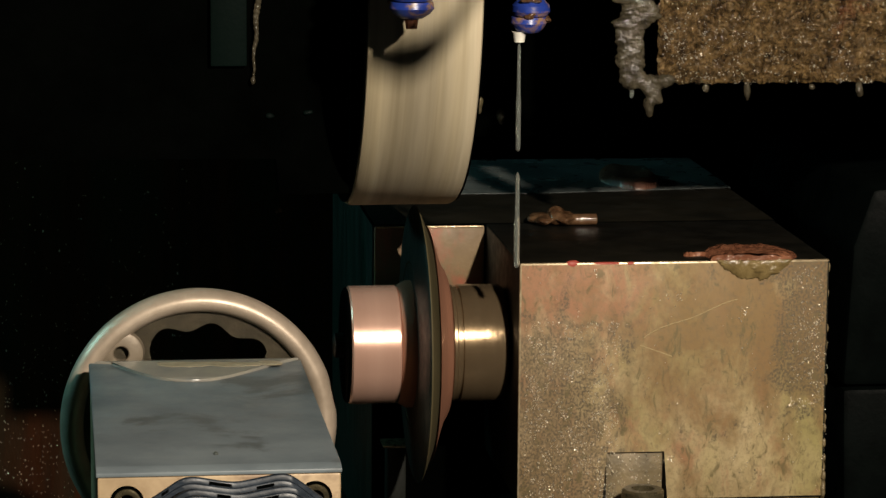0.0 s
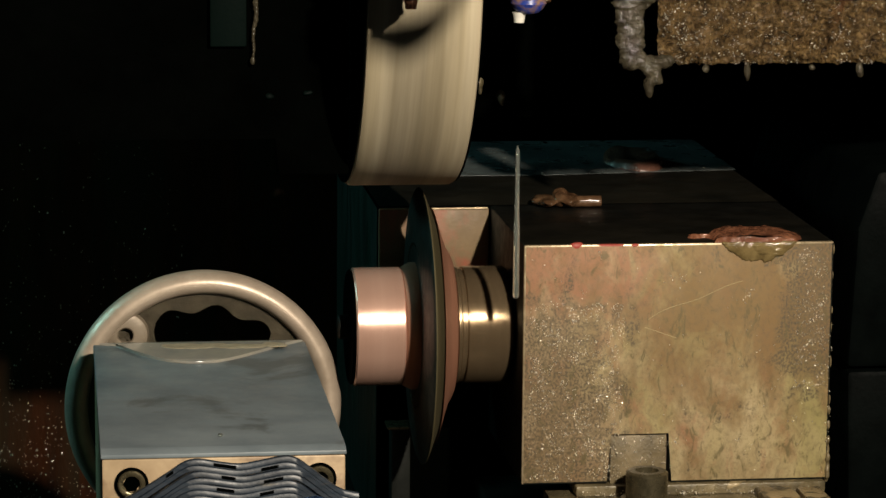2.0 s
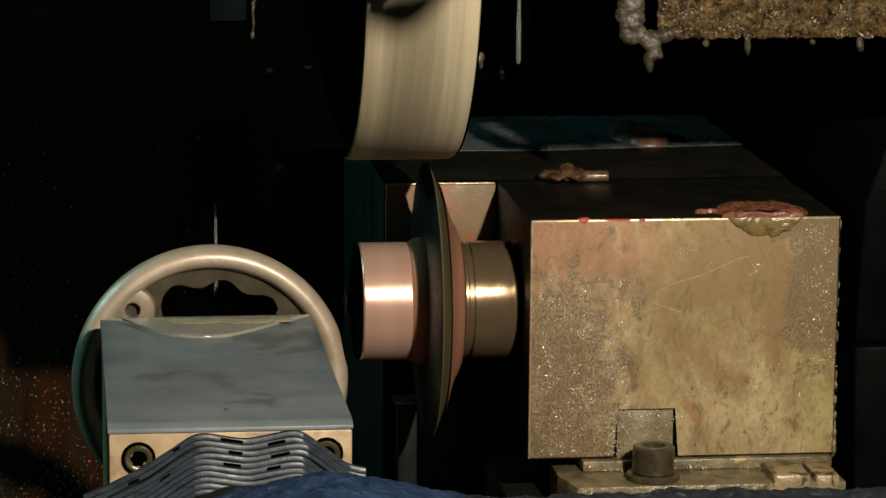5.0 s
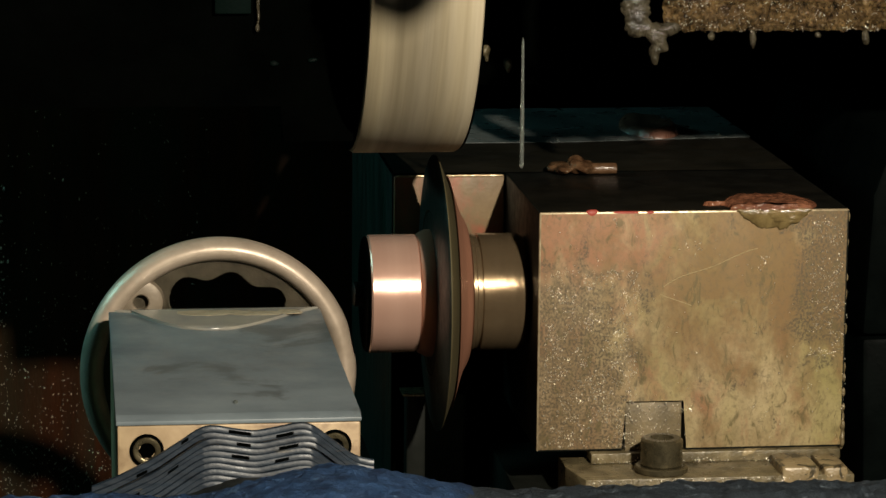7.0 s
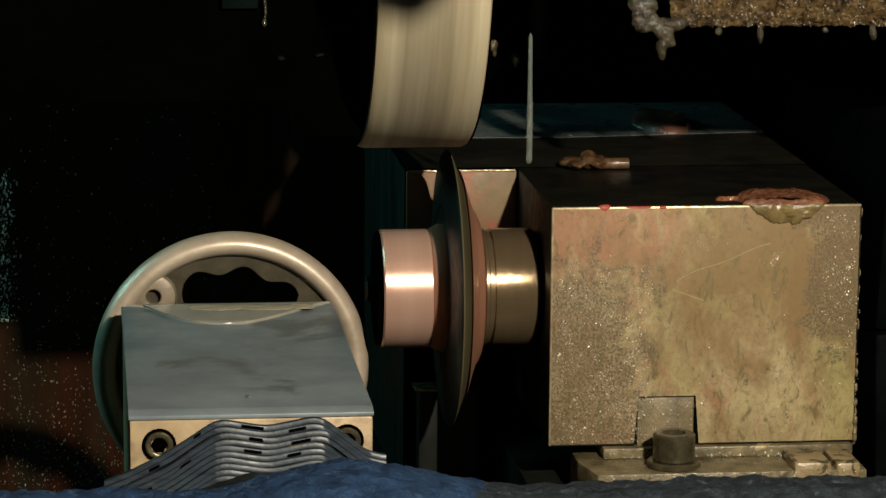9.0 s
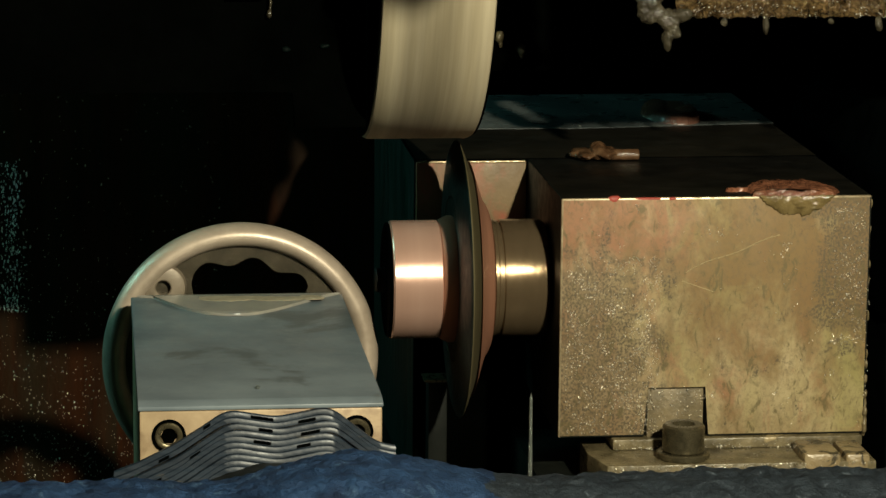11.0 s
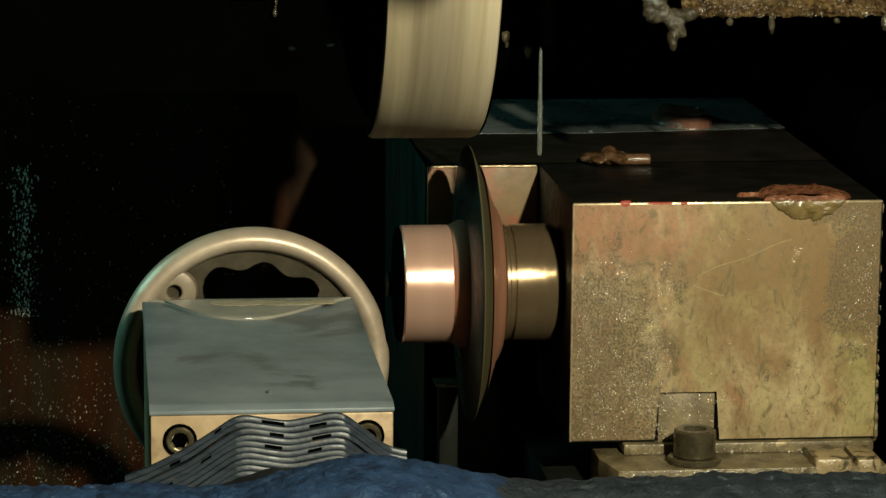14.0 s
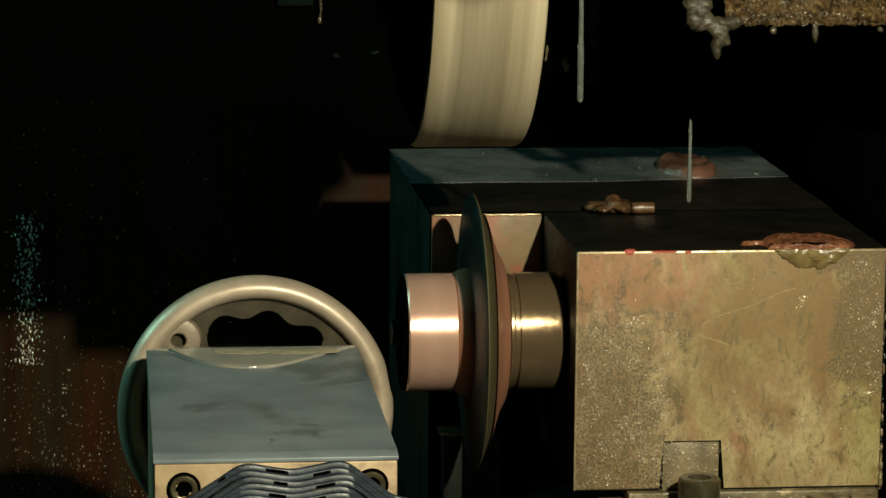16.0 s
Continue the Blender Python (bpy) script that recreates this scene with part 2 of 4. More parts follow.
def wheel_material():
    m = bpy.data.materials.new("white_grinding_wheel")
    m.use_nodes = True
    nt = m.node_tree
    p = nt.nodes["Principled BSDF"]
    bands = ramp(nt, tex(nt, 55, (1, 0.012, 0.012), 5, 0.6), [(0.28, (0.215, 0.172, 0.098)), (0.45, (0.36, 0.30, 0.19)), (0.68, (0.50, 0.43, 0.30))])
    grit = ramp(nt, tex(nt, 240, (1, 0.05, 0.05), 3), [(0.35, grey(0.86)), (0.65, grey(1.0))])
    mul = nt.nodes.new("ShaderNodeMix")
    mul.data_type, mul.blend_type = "RGBA", "MULTIPLY"
    mul.inputs[0].default_value = 1
    nt.links.new(bands, mul.inputs[6])
    nt.links.new(grit, mul.inputs[7])
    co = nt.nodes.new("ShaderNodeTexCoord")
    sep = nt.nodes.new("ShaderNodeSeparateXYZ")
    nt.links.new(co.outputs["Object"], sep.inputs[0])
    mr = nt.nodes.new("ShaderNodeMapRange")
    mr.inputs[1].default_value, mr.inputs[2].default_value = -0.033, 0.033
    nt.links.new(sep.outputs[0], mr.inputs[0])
    # Paler towards both edges of the face, darker between.
    edge_bands = ramp(nt, mr.outputs[0], [(0.0, grey(1.0)), (0.14, grey(1.0)), (0.26, grey(0.66)), (0.5, grey(0.60)), (0.68, grey(0.78)), (0.80, grey(0.95)), (1.0, grey(1.0))])
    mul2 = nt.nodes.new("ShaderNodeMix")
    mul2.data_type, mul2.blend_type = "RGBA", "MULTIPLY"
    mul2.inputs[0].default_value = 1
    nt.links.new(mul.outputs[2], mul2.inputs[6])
    nt.links.new(edge_bands, mul2.inputs[7])
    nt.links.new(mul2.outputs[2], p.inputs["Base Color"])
    p.inputs["Roughness"].default_value = 0.75
    return m


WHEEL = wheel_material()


def water_material():
    m = bpy.data.materials.new("milky_coolant")
    m.use_nodes = True
    p = m.node_tree.nodes["Principled BSDF"]
    p.inputs["Base Color"].default_value = (0.55, 0.60, 0.54, 1)
    p.inputs["Roughness"].default_value = 0.06
    p.inputs["Transmission Weight"].default_value = 0.86
    p.inputs["IOR"].default_value = 1.33
    return m


WATER = water_material()
LIP = surface("wet_glint_edge", (0.30, 0.22, 0.12), (0.46, 0.36, 0.22), 200, (0.12, 0.3), 0.3, 0.5, 500, depth=0.0005)
BEAD = surface("glistening_bead", (0.75, 0.70, 0.58), (0.9, 0.85, 0.75), 300, (0.24, 0.32), 0.9, 0)
RED_PAINT = surface("red_marking_paint", (0.22, 0.03, 0.02), (0.34, 0.06, 0.04), 200, (0.5, 0.7), 0, 0.2)
SCRATCH = surface("bright_scratch", (0.30, 0.23, 0.115), (0.42, 0.33, 0.18), 300, (0.35, 0.45), 0.2, 0)


# ---- mesh helpers ----
NEAR = [1.0]  # things nearer to the eye are drawn up on the plane of the box and brought towards the eye by this share


def near(p):
    e = Vector(EYE)
    return e + NEAR[0] * (Vector(p) - e)


def thing(name, loc, label, category, group="", kind=""):
    ob = new(name)
    ob.location = near(loc)
    ob.empty_display_size = 0.02
    return tagged(ob, label, category, group, kind)


def mesh_of(name, bm, material, origin=(0, 0, 0), smooth=35):
    bmesh.ops.recalc_face_normals(bm, faces=bm.faces)
    for v in bm.verts:
        v.co = near(v.co) - Vector(origin)
    me = bpy.data.meshes.new(name)
    for f in bm.faces:
        f.smooth = True
    for e in bm.edges:
        if len(e.link_faces) == 2 and e.calc_face_angle(0) > radians(smooth):
            e.smooth = False
    bm.to_mesh(me)
    bm.free()
    for m in material if isinstance(material, (list, tuple)) else [material]:
        me.materials.append(m)
    return me


def base_of(ob):
    return Vector(ob.location) + (base_of(ob.parent) if ob.parent else Vector())


def part(name, bm, material, parent, label="", smooth=35, origin=None):
    """One mesh object under a thing or a part; its vertices are given in world places."""
    at = near(origin) if origin else base_of(parent)
    ob = new(name, mesh_of(name, bm, material, at, smooth))
    ob.parent = parent
    ob.location = at - base_of(parent)
    return tagged(ob, label)


def single(name, bm, material, label, category, origin, group="", kind="", smooth=35):
    origin = near(origin)
    ob = new(name, mesh_of(name, bm, material, origin, smooth))
    ob.location = origin
    return tagged(ob, label, category, group, kind)


def box(x0, x1, y0, y1, z0, z1, bevel=0.001, bm=None, segments=2):
    out = bm or bmesh.new()
    made = bmesh.ops.create_cube(out, size=1)["verts"]
    for v in made:
        v.co = ((x0 + x1) / 2 + v.co.x * (x1 - x0), (y0 + y1) / 2 + v.co.y * (y1 - y0), (z0 + z1) / 2 + v.co.z * (z1 - z0))
    if bevel:
        edges = list({e for v in made for e in v.link_edges})
        bmesh.ops.bevel(out, geom=edges, offset=bevel, segments=segments, profile=0.5, affect="EDGES")
    return out


def prism(points, axis, a, b, bevel=0.0008, bm=None):
    """An outline in the plane across the axis, drawn out from a to b."""
    out = bm or bmesh.new()
    put = {"x": lambda p, d: (d, p[0], p[1]), "y": lambda p, d: (p[0], d, p[1]), "z": lambda p, d: (p[0], p[1], d)}[axis]
    lo = [out.verts.new(put(p, a)) for p in points]
    hi = [out.verts.new(put(p, b)) for p in points]
    out.faces.new(lo)
    out.faces.new(hi[::-1])
    for i in range(len(points)):
        j = (i + 1) % len(points)
        out.faces.new((lo[i], hi[i], hi[j], lo[j]))
    if bevel:
        bmesh.ops.bevel(out, geom=list({e for v in lo + hi for e in v.link_edges}), offset=bevel, segments=2, profile=0.5, affect="EDGES")
    return out


def lathe(profile, axis, centre, seg=64, bm=None, closed=False):
    """A profile of (place along the axis, radius), turned round an axis through centre."""
    out = bm or bmesh.new()
    c = Vector(centre)
    rings = []
    for a, r in profile:
        ring = []
        for i in range(seg):
            u, w = r * math.cos(2 * math.pi * i / seg), r * math.sin(2 * math.pi * i / seg)
            ring.append(out.verts.new(c + Vector({"x": (a, u, w), "y": (u, a, w), "z": (u, w, a)}[axis])))
        rings.append(ring)
    pairs = list(zip(rings, rings[1:])) + ([(rings[-1], rings[0])] if closed else [])
    for p, q in pairs:
        for i in range(seg):
            j = (i + 1) % seg
            out.faces.new((p[i], p[j], q[j], q[i]))
    if not closed:
        for ring in (rings[0], rings[-1]):
            out.faces.new(ring)
    return out


def lump(centre, size, seed, amp=0.35, rough=60, div=3, bm=None):
    """An uneven clod of dirt."""
    out = bm or bmesh.new()
    made = bmesh.ops.create_icosphere(out, subdivisions=div, radius=1)["verts"]
    for v in made:
        d = v.co.normalized()
        q = Vector((d.x * size[0], d.y * size[1], d.z * size[2]))
        n = noise.noise(q * rough + Vector((seed * 7.3, seed, seed * 2.1))) + 0.5 * noise.noise(q * rough * 2.7 + Vector((seed, 3, 1)))
        v.co = Vector(centre) + q * (1 + amp * n)
    return out


def fuse(ob, voxel):
    """Melts overlapping clods into one skin."""
    m = ob.modifiers.new("melt", "REMESH")
    m.mode, m.voxel_size, m.use_smooth_shade = "VOXEL", voxel, True
    return ob


def beads(rng, count, place, size, tall=1.0):
    """Many little round beads of liquid in one mesh; place() gives a point."""
    unit = bmesh.new()
    bmesh.ops.create_icosphere(unit, subdivisions=1, radius=1)
    vs = [v.co.copy() for v in unit.verts]
    fs = [[v.index for v in f.verts] for f in unit.faces]
    unit.free()
    verts, faces = [], []
    for _ in range(count):
        p, r = Vector(place(rng)), rng.uniform(*size) * rng.uniform(0.6, 1.2)
        high = tall * rng.uniform(0.6, 1.6)
        k = len(verts)
        verts += [p + Vector((v.x * r, v.y * r, v.z * r * high)) for v in vs]
        faces += [[i + k for i in f] for f in fs]
    me = bpy.data.meshes.new("beads")
    me.from_pydata(verts, [], faces)
    for f in me.polygons:
        f.use_smooth = True
    return me


def by_normal(bm, rules, default=0):
    """Sets each face's material by the way it faces."""
    bmesh.ops.recalc_face_normals(bm, faces=bm.faces)
    for f in bm.faces:
        f.material_index = default
        for way, index in rules:
            if f.normal.dot(Vector(way)) > 0.97:
                f.material_index = index


# ---- setting: the enclosure round the machine ----
def enclosure():
    for name, dims, label in (
            ("wall_back", (-1.2, 1.2, 0.75, 0.80, 0.0, 2.4), "rust-streaked wet splash panel behind the machine"),
            ("wall_left", (-1.25, -1.2, -2.6, 0.80, 0.0, 2.4), "dark rusty side panel of the workshop"),
            ("wall_right", (1.2, 1.25, -2.6, 0.80, 0.0, 2.4), "dark rusty side panel of the workshop"),
            ("wall_front", (-1.25, 1.25, -2.65, -2.6, 0.0, 2.4), "dark rusty panel behind the camera")):
        tagged(new(name, mesh_of(name, box(*dims, bevel=0), WALL)), label, "wall", kind="structure")
    tagged(new("floor", mesh_of("floor", box(-1.25, 1.25, -2.65, 0.8, -0.05, 0.0, 0), BLACK)), "dark oily workshop floor", "floor", kind="structure")
    tagged(new("ceiling", mesh_of("ceiling", box(-1.25, 1.25, -2.65, 0.8, 2.4, 2.45, 0), BLACK)), "dark ceiling above the machine", "ceiling", kind="structure")
    tagged(new("wall_splash", mesh_of("wall_splash", box(-0.95, 0.60, 0.618, 0.633, 0.0, 1.70, 0.002), WALL)), "wet rust-streaked splash panel behind the handwheel", "wall", kind="structure")
    bed = thing("machine_bed", (0, 0.2, 0.0), "black oily cast machine bed carrying the table", "machine bed")
    part("bed_body", box(-0.13, 0.55, -0.43, 0.58, 0.0, 0.98, 0.01), BLACK, bed)
    part("bed_wing", box(-0.25, -0.131, -0.43, 0.22, 0.0, 0.98, 0.01), BLACK, bed)
    part("ledge", box(-0.0668, -0.0490, 0.119, 0.139, 1.0625, 1.0641, 0.0004), BOLT, bed, "thin bright ledge edge")
    part("ledge_web", box(-0.064, -0.052, 0.122, 0.138, 0.97, 1.0624, 0.001), BLACK, bed)


# ---- the workhead: box in front, wider body behind ----
def workhead():
    head = thing("workhead", (0.06, 0.2, 0.98), "oily steel workhead box with a grey sheen painted on the rear top", "workhead")
    outline = [(0, 1.2), (0.1855, 1.2), (0.1855, 1.0553), (0.0893, 1.0553), (0.0893, 1.0867), (0.0525, 1.0867), (0.0525, 1.0558), (0, 1.0558)]
    bm = prism(outline, "y", 0.0, 0.1453, 0.0012)
    # Top and sides get near-black materials that hold their shade in the colour.
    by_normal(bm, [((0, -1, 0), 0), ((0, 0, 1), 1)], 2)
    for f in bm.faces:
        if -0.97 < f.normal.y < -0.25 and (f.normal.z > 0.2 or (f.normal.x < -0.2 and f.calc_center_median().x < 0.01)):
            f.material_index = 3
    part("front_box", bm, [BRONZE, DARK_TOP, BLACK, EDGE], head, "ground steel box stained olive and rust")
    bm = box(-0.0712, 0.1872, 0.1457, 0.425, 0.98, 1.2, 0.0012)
    # The front is shade-black for the dark recess under the face plate.
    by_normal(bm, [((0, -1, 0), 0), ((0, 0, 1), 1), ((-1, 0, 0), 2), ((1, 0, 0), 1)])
    part("rear_body", bm, [PITCH, DARK_TOP, GREEN], head, "body with shade painted black and a dark green side")
    part("face_plate", prism([(-0.0705, 1.1988), (-0.001, 1.1988), (-0.001, 1.150), (-0.0705, 1.150)], "y", 0.1415, 0.1453, 0.0008), BRONZE_BACK, head, "tan oily face plate")
    # A pale added tube paints the glint along the plate's upper edge.
    part("glint_lip", tube([(-0.069 + 0.067 * u / 20, 0.1412 - 0.0003 * (u % 3), 1.1990) for u in range(21)], 0.0007, 8), LIP, head, "pale tube painting the glint on the plate's wet edge")
    # The cool sheen at the back of the top is painted as a sheet.
    outline = [(-0.0720, 0.264), (-0.02, 0.268), (0.05, 0.2665), (0.12, 0.274), (0.1880, 0.282), (0.1880, 0.4262), (-0.0720, 0.4262)]
    part("top_plate", prism(outline, "z", 1.2001, 1.2003, 0), GREY_TOP, head, "thin blue-grey sheet holding the cool sheen of the wet top")
    bm = box(0.0538, 0.0876, 0.0026, 0.05, 1.04, 1.0850, 0.0005)
    # The top is painted black for the shade in the gap above.
    by_normal(bm, [((0, 0, 1), 1)])
    part("key_block", bm, [KEY, BLACK], head, "dirty steel key block in the notch")
    # clamping rail under the box
    part("rail", box(0.0325, 0.1835, -0.004, 0.13, 1.0487, 1.0550, 0.0008), RAIL, head, "grimy clamping rail caked with sludge")
    bm = prism([(0.0165, 0.02), (0.0165, -0.008), (0.0235, -0.039), (0.1835, -0.039), (0.1835, 0.02)], "z", 1.0290, 1.0485, 0.0008)
    part("rail_foot", bm, RAIL, head, "stepped wet foot of the rail")
    part("rail_base", box(-0.01, 0.19, -0.030, 0.13, 0.98, 1.0288, 0.001), BLACK, head)
    bolt = part("clamp_bolt", lathe([(1.0528, 0.0), (1.0528, 0.0118), (1.0534, 0.0124), (1.0678, 0.0124), (1.0690, 0.0110), (1.0690, 0.0070), (1.0630, 0.0066), (1.0630, 0.0)], "z", (0.0712, -0.0225, 0), 40), BOLT, head, "oily socket-head clamp bolt")
    part("washer", lathe([(1.0486, 0.006), (1.0486, 0.0150), (1.0494, 0.0158), (1.0518, 0.0158), (1.0526, 0.0150), (1.0526, 0.006)], "z", (0.0712, -0.0225, 0), 40, closed=True), BOLT, bolt)
    part("end_block", box(0.1400, 0.1625, -0.0394, -0.0045, 1.0300, 1.0535, 0.0022), FLAKED, head, "tan painted end of the rail")
    part("end_block", box(0.1650, 0.1800, -0.0392, -0.0045, 1.0300, 1.0528, 0.0022), FLAKED, head, "tan painted end of the rail")
    return head


def puddle_of_dirt(cx, cy, rx, ry, z, height, seed, rough, trail=0.0):
    """A low heap with an uneven rim and a lumpy skin, lying on a level top."""
    bm = bmesh.new()
    n = 90
    grid = {}
    for i in range(n + 1):
        for j in range(n + 1):
            u, v = -1.4 + 2.8 * i / n, -1.4 + 2.8 * j / n
            x, y = cx + u * rx, cy + v * ry
            m = 1 - u * u - v * v + 0.55 * noise.noise(Vector((x * rough * 0.5, y * rough * 0.4, seed)))
            if trail and u < 0:
                m = max(m, 0.22 - (abs(v - 0.15) / 0.22) ** 2 + 0.25 * noise.noise(Vector((x * 150, y * 90, seed + 3))) - 0.1 * u * u)
            if m > 0:
                lumpy = noise.noise(Vector((x * rough, y * rough * 0.6, seed + 1))) + 0.5 * noise.noise(Vector((x * rough * 2.4, y * rough * 1.5, seed + 2)))
                grid[i, j] = bm.verts.new((x, max(y, -0.0004), z + height * min(1, m * 2.2) ** 0.5 * (0.68 + 0.30 * lumpy)))
    for i in range(n):
        for j in range(n):
            q = [grid.get(k) for k in ((i, j), (i + 1, j), (i + 1, j + 1), (i, j + 1))]
            if all(q):
                bm.faces.new(q)
    for v in [v for v in bm.verts if not v.link_faces]:
        bm.verts.remove(v)
    for v in bm.verts:
        if v.is_boundary:
            v.co.z = z - 0.0001
    return bm


def workhead_dirt():
    """Sludge and beads of coolant lying on the workhead."""
    rng = random.Random(4)
    clod = thing("sludge_clod", (0.14, 0.0, 1.2), "red-brown wet sludge hanging over the box edge", "sludge")
    bm = puddle_of_dirt(0.1385, 0.012, 0.027, 0.034, 1.2002, 0.0052, 5.0, 150, trail=0.034)
    part("smear", bm, RED_SLUDGE, clod, "red-brown smear on the top", 60)
    bm = bmesh.new()
    for i in range(26):
        u = i / 25
        sag = 0.0115 * math.sin(math.pi * u) ** 0.7 * rng.uniform(0.85, 1.05)
        lump((0.1195 + 0.041 * u, -0.0004, 1.1998 - sag / 2), (0.0022, 0.0011, 0.0010 + sag / 2), i + 40, 0.25, 200, 2, bm)
    for i in range(9):
        u = rng.uniform(0.15, 0.85)
        lump((0.1195 + 0.041 * u, -0.0010, 1.1998 - rng.uniform(0.001, 0.008)), (0.0035, 0.0012, 0.0012), i + 90, 0.3, 200, 2, bm)
    fuse(part("hanging_lip", bm, OCHRE, clod, "glossy ochre lip hanging over the edge"), 0.0006)
    bm = bmesh.new()
    lump((0.0355, 0.142, 1.2035), (0.008, 0.016, 0.0036), 1, 0.35, 120, 3, bm)
    lump((0.0470, 0.139, 1.2040), (0.009, 0.014, 0.0040), 2, 0.35, 120, 3, bm)
    lump((0.0440, 0.136, 1.2070), (0.005, 0.008, 0.0045), 3, 0.35, 120, 3, bm)
    lathe([(0.050, 0.0001), (0.0505, 0.0036), (0.0690, 0.0036), (0.0696, 0.0001)], "x", (0, 0.134, 1.2038), 20, bm)
    fuse(single("sludged_screw", bm, SCREW, "small screw lying in wet sludge on the box top", "screw", (0.05, 0.139, 1.2)), 0.0006)
    bm = puddle_of_dirt(0.124, 0.315, 0.019, 0.040, 1.2004, 0.0100, 9.0, 45)
    single("sludge_mound", bm, MOUND, "low grey-red sludge mound on the top plate", "sludge", (0.12, 0.315, 1.2008), smooth=60)
    bm = bmesh.new()
    for i in range(60):
        z = 1.058 + 0.138 * rng.random() ** 1.7
        lump((0.1853, rng.uniform(0.0, 0.006), z), (0.0007 + 0.0007 * (z < 1.1), 0.002, rng.uniform(0.0012, 0.0045)), i + 70, 0.5, 300, 2, bm)
    fuse(single("edge_crust", bm, KEY, "thin grey crust along the box side edge", "sludge", (0.186, 0.0, 1.05)), 0.0007)

    for x, w in ((0.0315, 0.0040), (0.050, 0.012), (0.066, 0.004)):
        bm = lump((x, 0.0013, 1.1990), (w, 0.0015, 0.0012 + 0.0014 * (x < 0.04)), x * 900, 0.3, 200, 2)
        single("paint_dab", bm, RED_PAINT, "dab of red marking paint on the box edge", "paint dab", (x, 0, 1.2), "red paint dabs")
    for pts in ([(0.0745 + 0.056 * u, -0.0001, 1.1545 + 0.0220 * u ** 0.85 + 0.0008 * math.sin(9 * u)) for u in [k / 24 for k in range(25)]],
                [(0.0725 + 0.019 * u, 0.0000, 1.1500 - 0.0068 * u) for u in [k / 10 for k in range(11)]]):
        single("scratch", tube(pts, 0.00027, 6), SCRATCH, "long bright scratch across the box front", "scratch", pts[0], "scratches")

    def on_front(r):
        while True:
            x, z = r.uniform(0.004, 0.182), r.uniform(1.058, 1.196)
            d = noise.noise(Vector((x * 70, 0, z * 70))) + 0.5 * noise.noise(Vector((x * 190, 3, z * 190)))
            if (x < 0.06 and z < 1.165 and d > -0.1) or (x > 0.163 and z > 1.11 and d > -0.15) or d > 0.62 or r.random() < 0.012:
                return x, 0.0, z
    ob = tagged(new("coolant_beads", beads(rng, 2100, on_front, (0.0002, 0.00050))), "fine coolant beads on the box front", "droplets", kind="stuff")
    ob.data.materials.append(BEAD)

    def on_rail(r):
        k = r.random()
        if k < 0.3:
            return r.uniform(0.055, 0.087), 0.0025, r.uniform(1.056, 1.084)
        if k < 0.6:
            return r.uniform(0.034, 0.182), r.choice((-0.0042, -0.0050)), 1.0487 + abs(r.gauss(0, 0.0015))
        if k < 0.85:
            return r.uniform(0.024, 0.182), -0.0392, 1.0480 - abs(r.gauss(0, 0.002))
        return r.uniform(0.183, 0.1862), r.uniform(-0.001, 0.002), r.uniform(1.058, 1.15)
    ob = tagged(new("rail_beads", beads(rng, 520, on_rail, (0.0002, 0.00062))), "coolant beads glistening along the clamping rail", "droplets", kind="stuff")
    ob.data.materials.append(BEAD)

    def on_top(r):
        return r.uniform(-0.03, 0.17), r.uniform(0.27, 0.42), 1.2005
    ob = tagged(new("coolant_drops", beads(rng, 26, on_top, (0.0004, 0.0014))), "scattered coolant drops on the grey top plate", "droplets", kind="stuff")
    ob.data.materials.append(WATER)


# ---- the turning workpiece ----
AXIS = (0, 0.06, 1.1410)


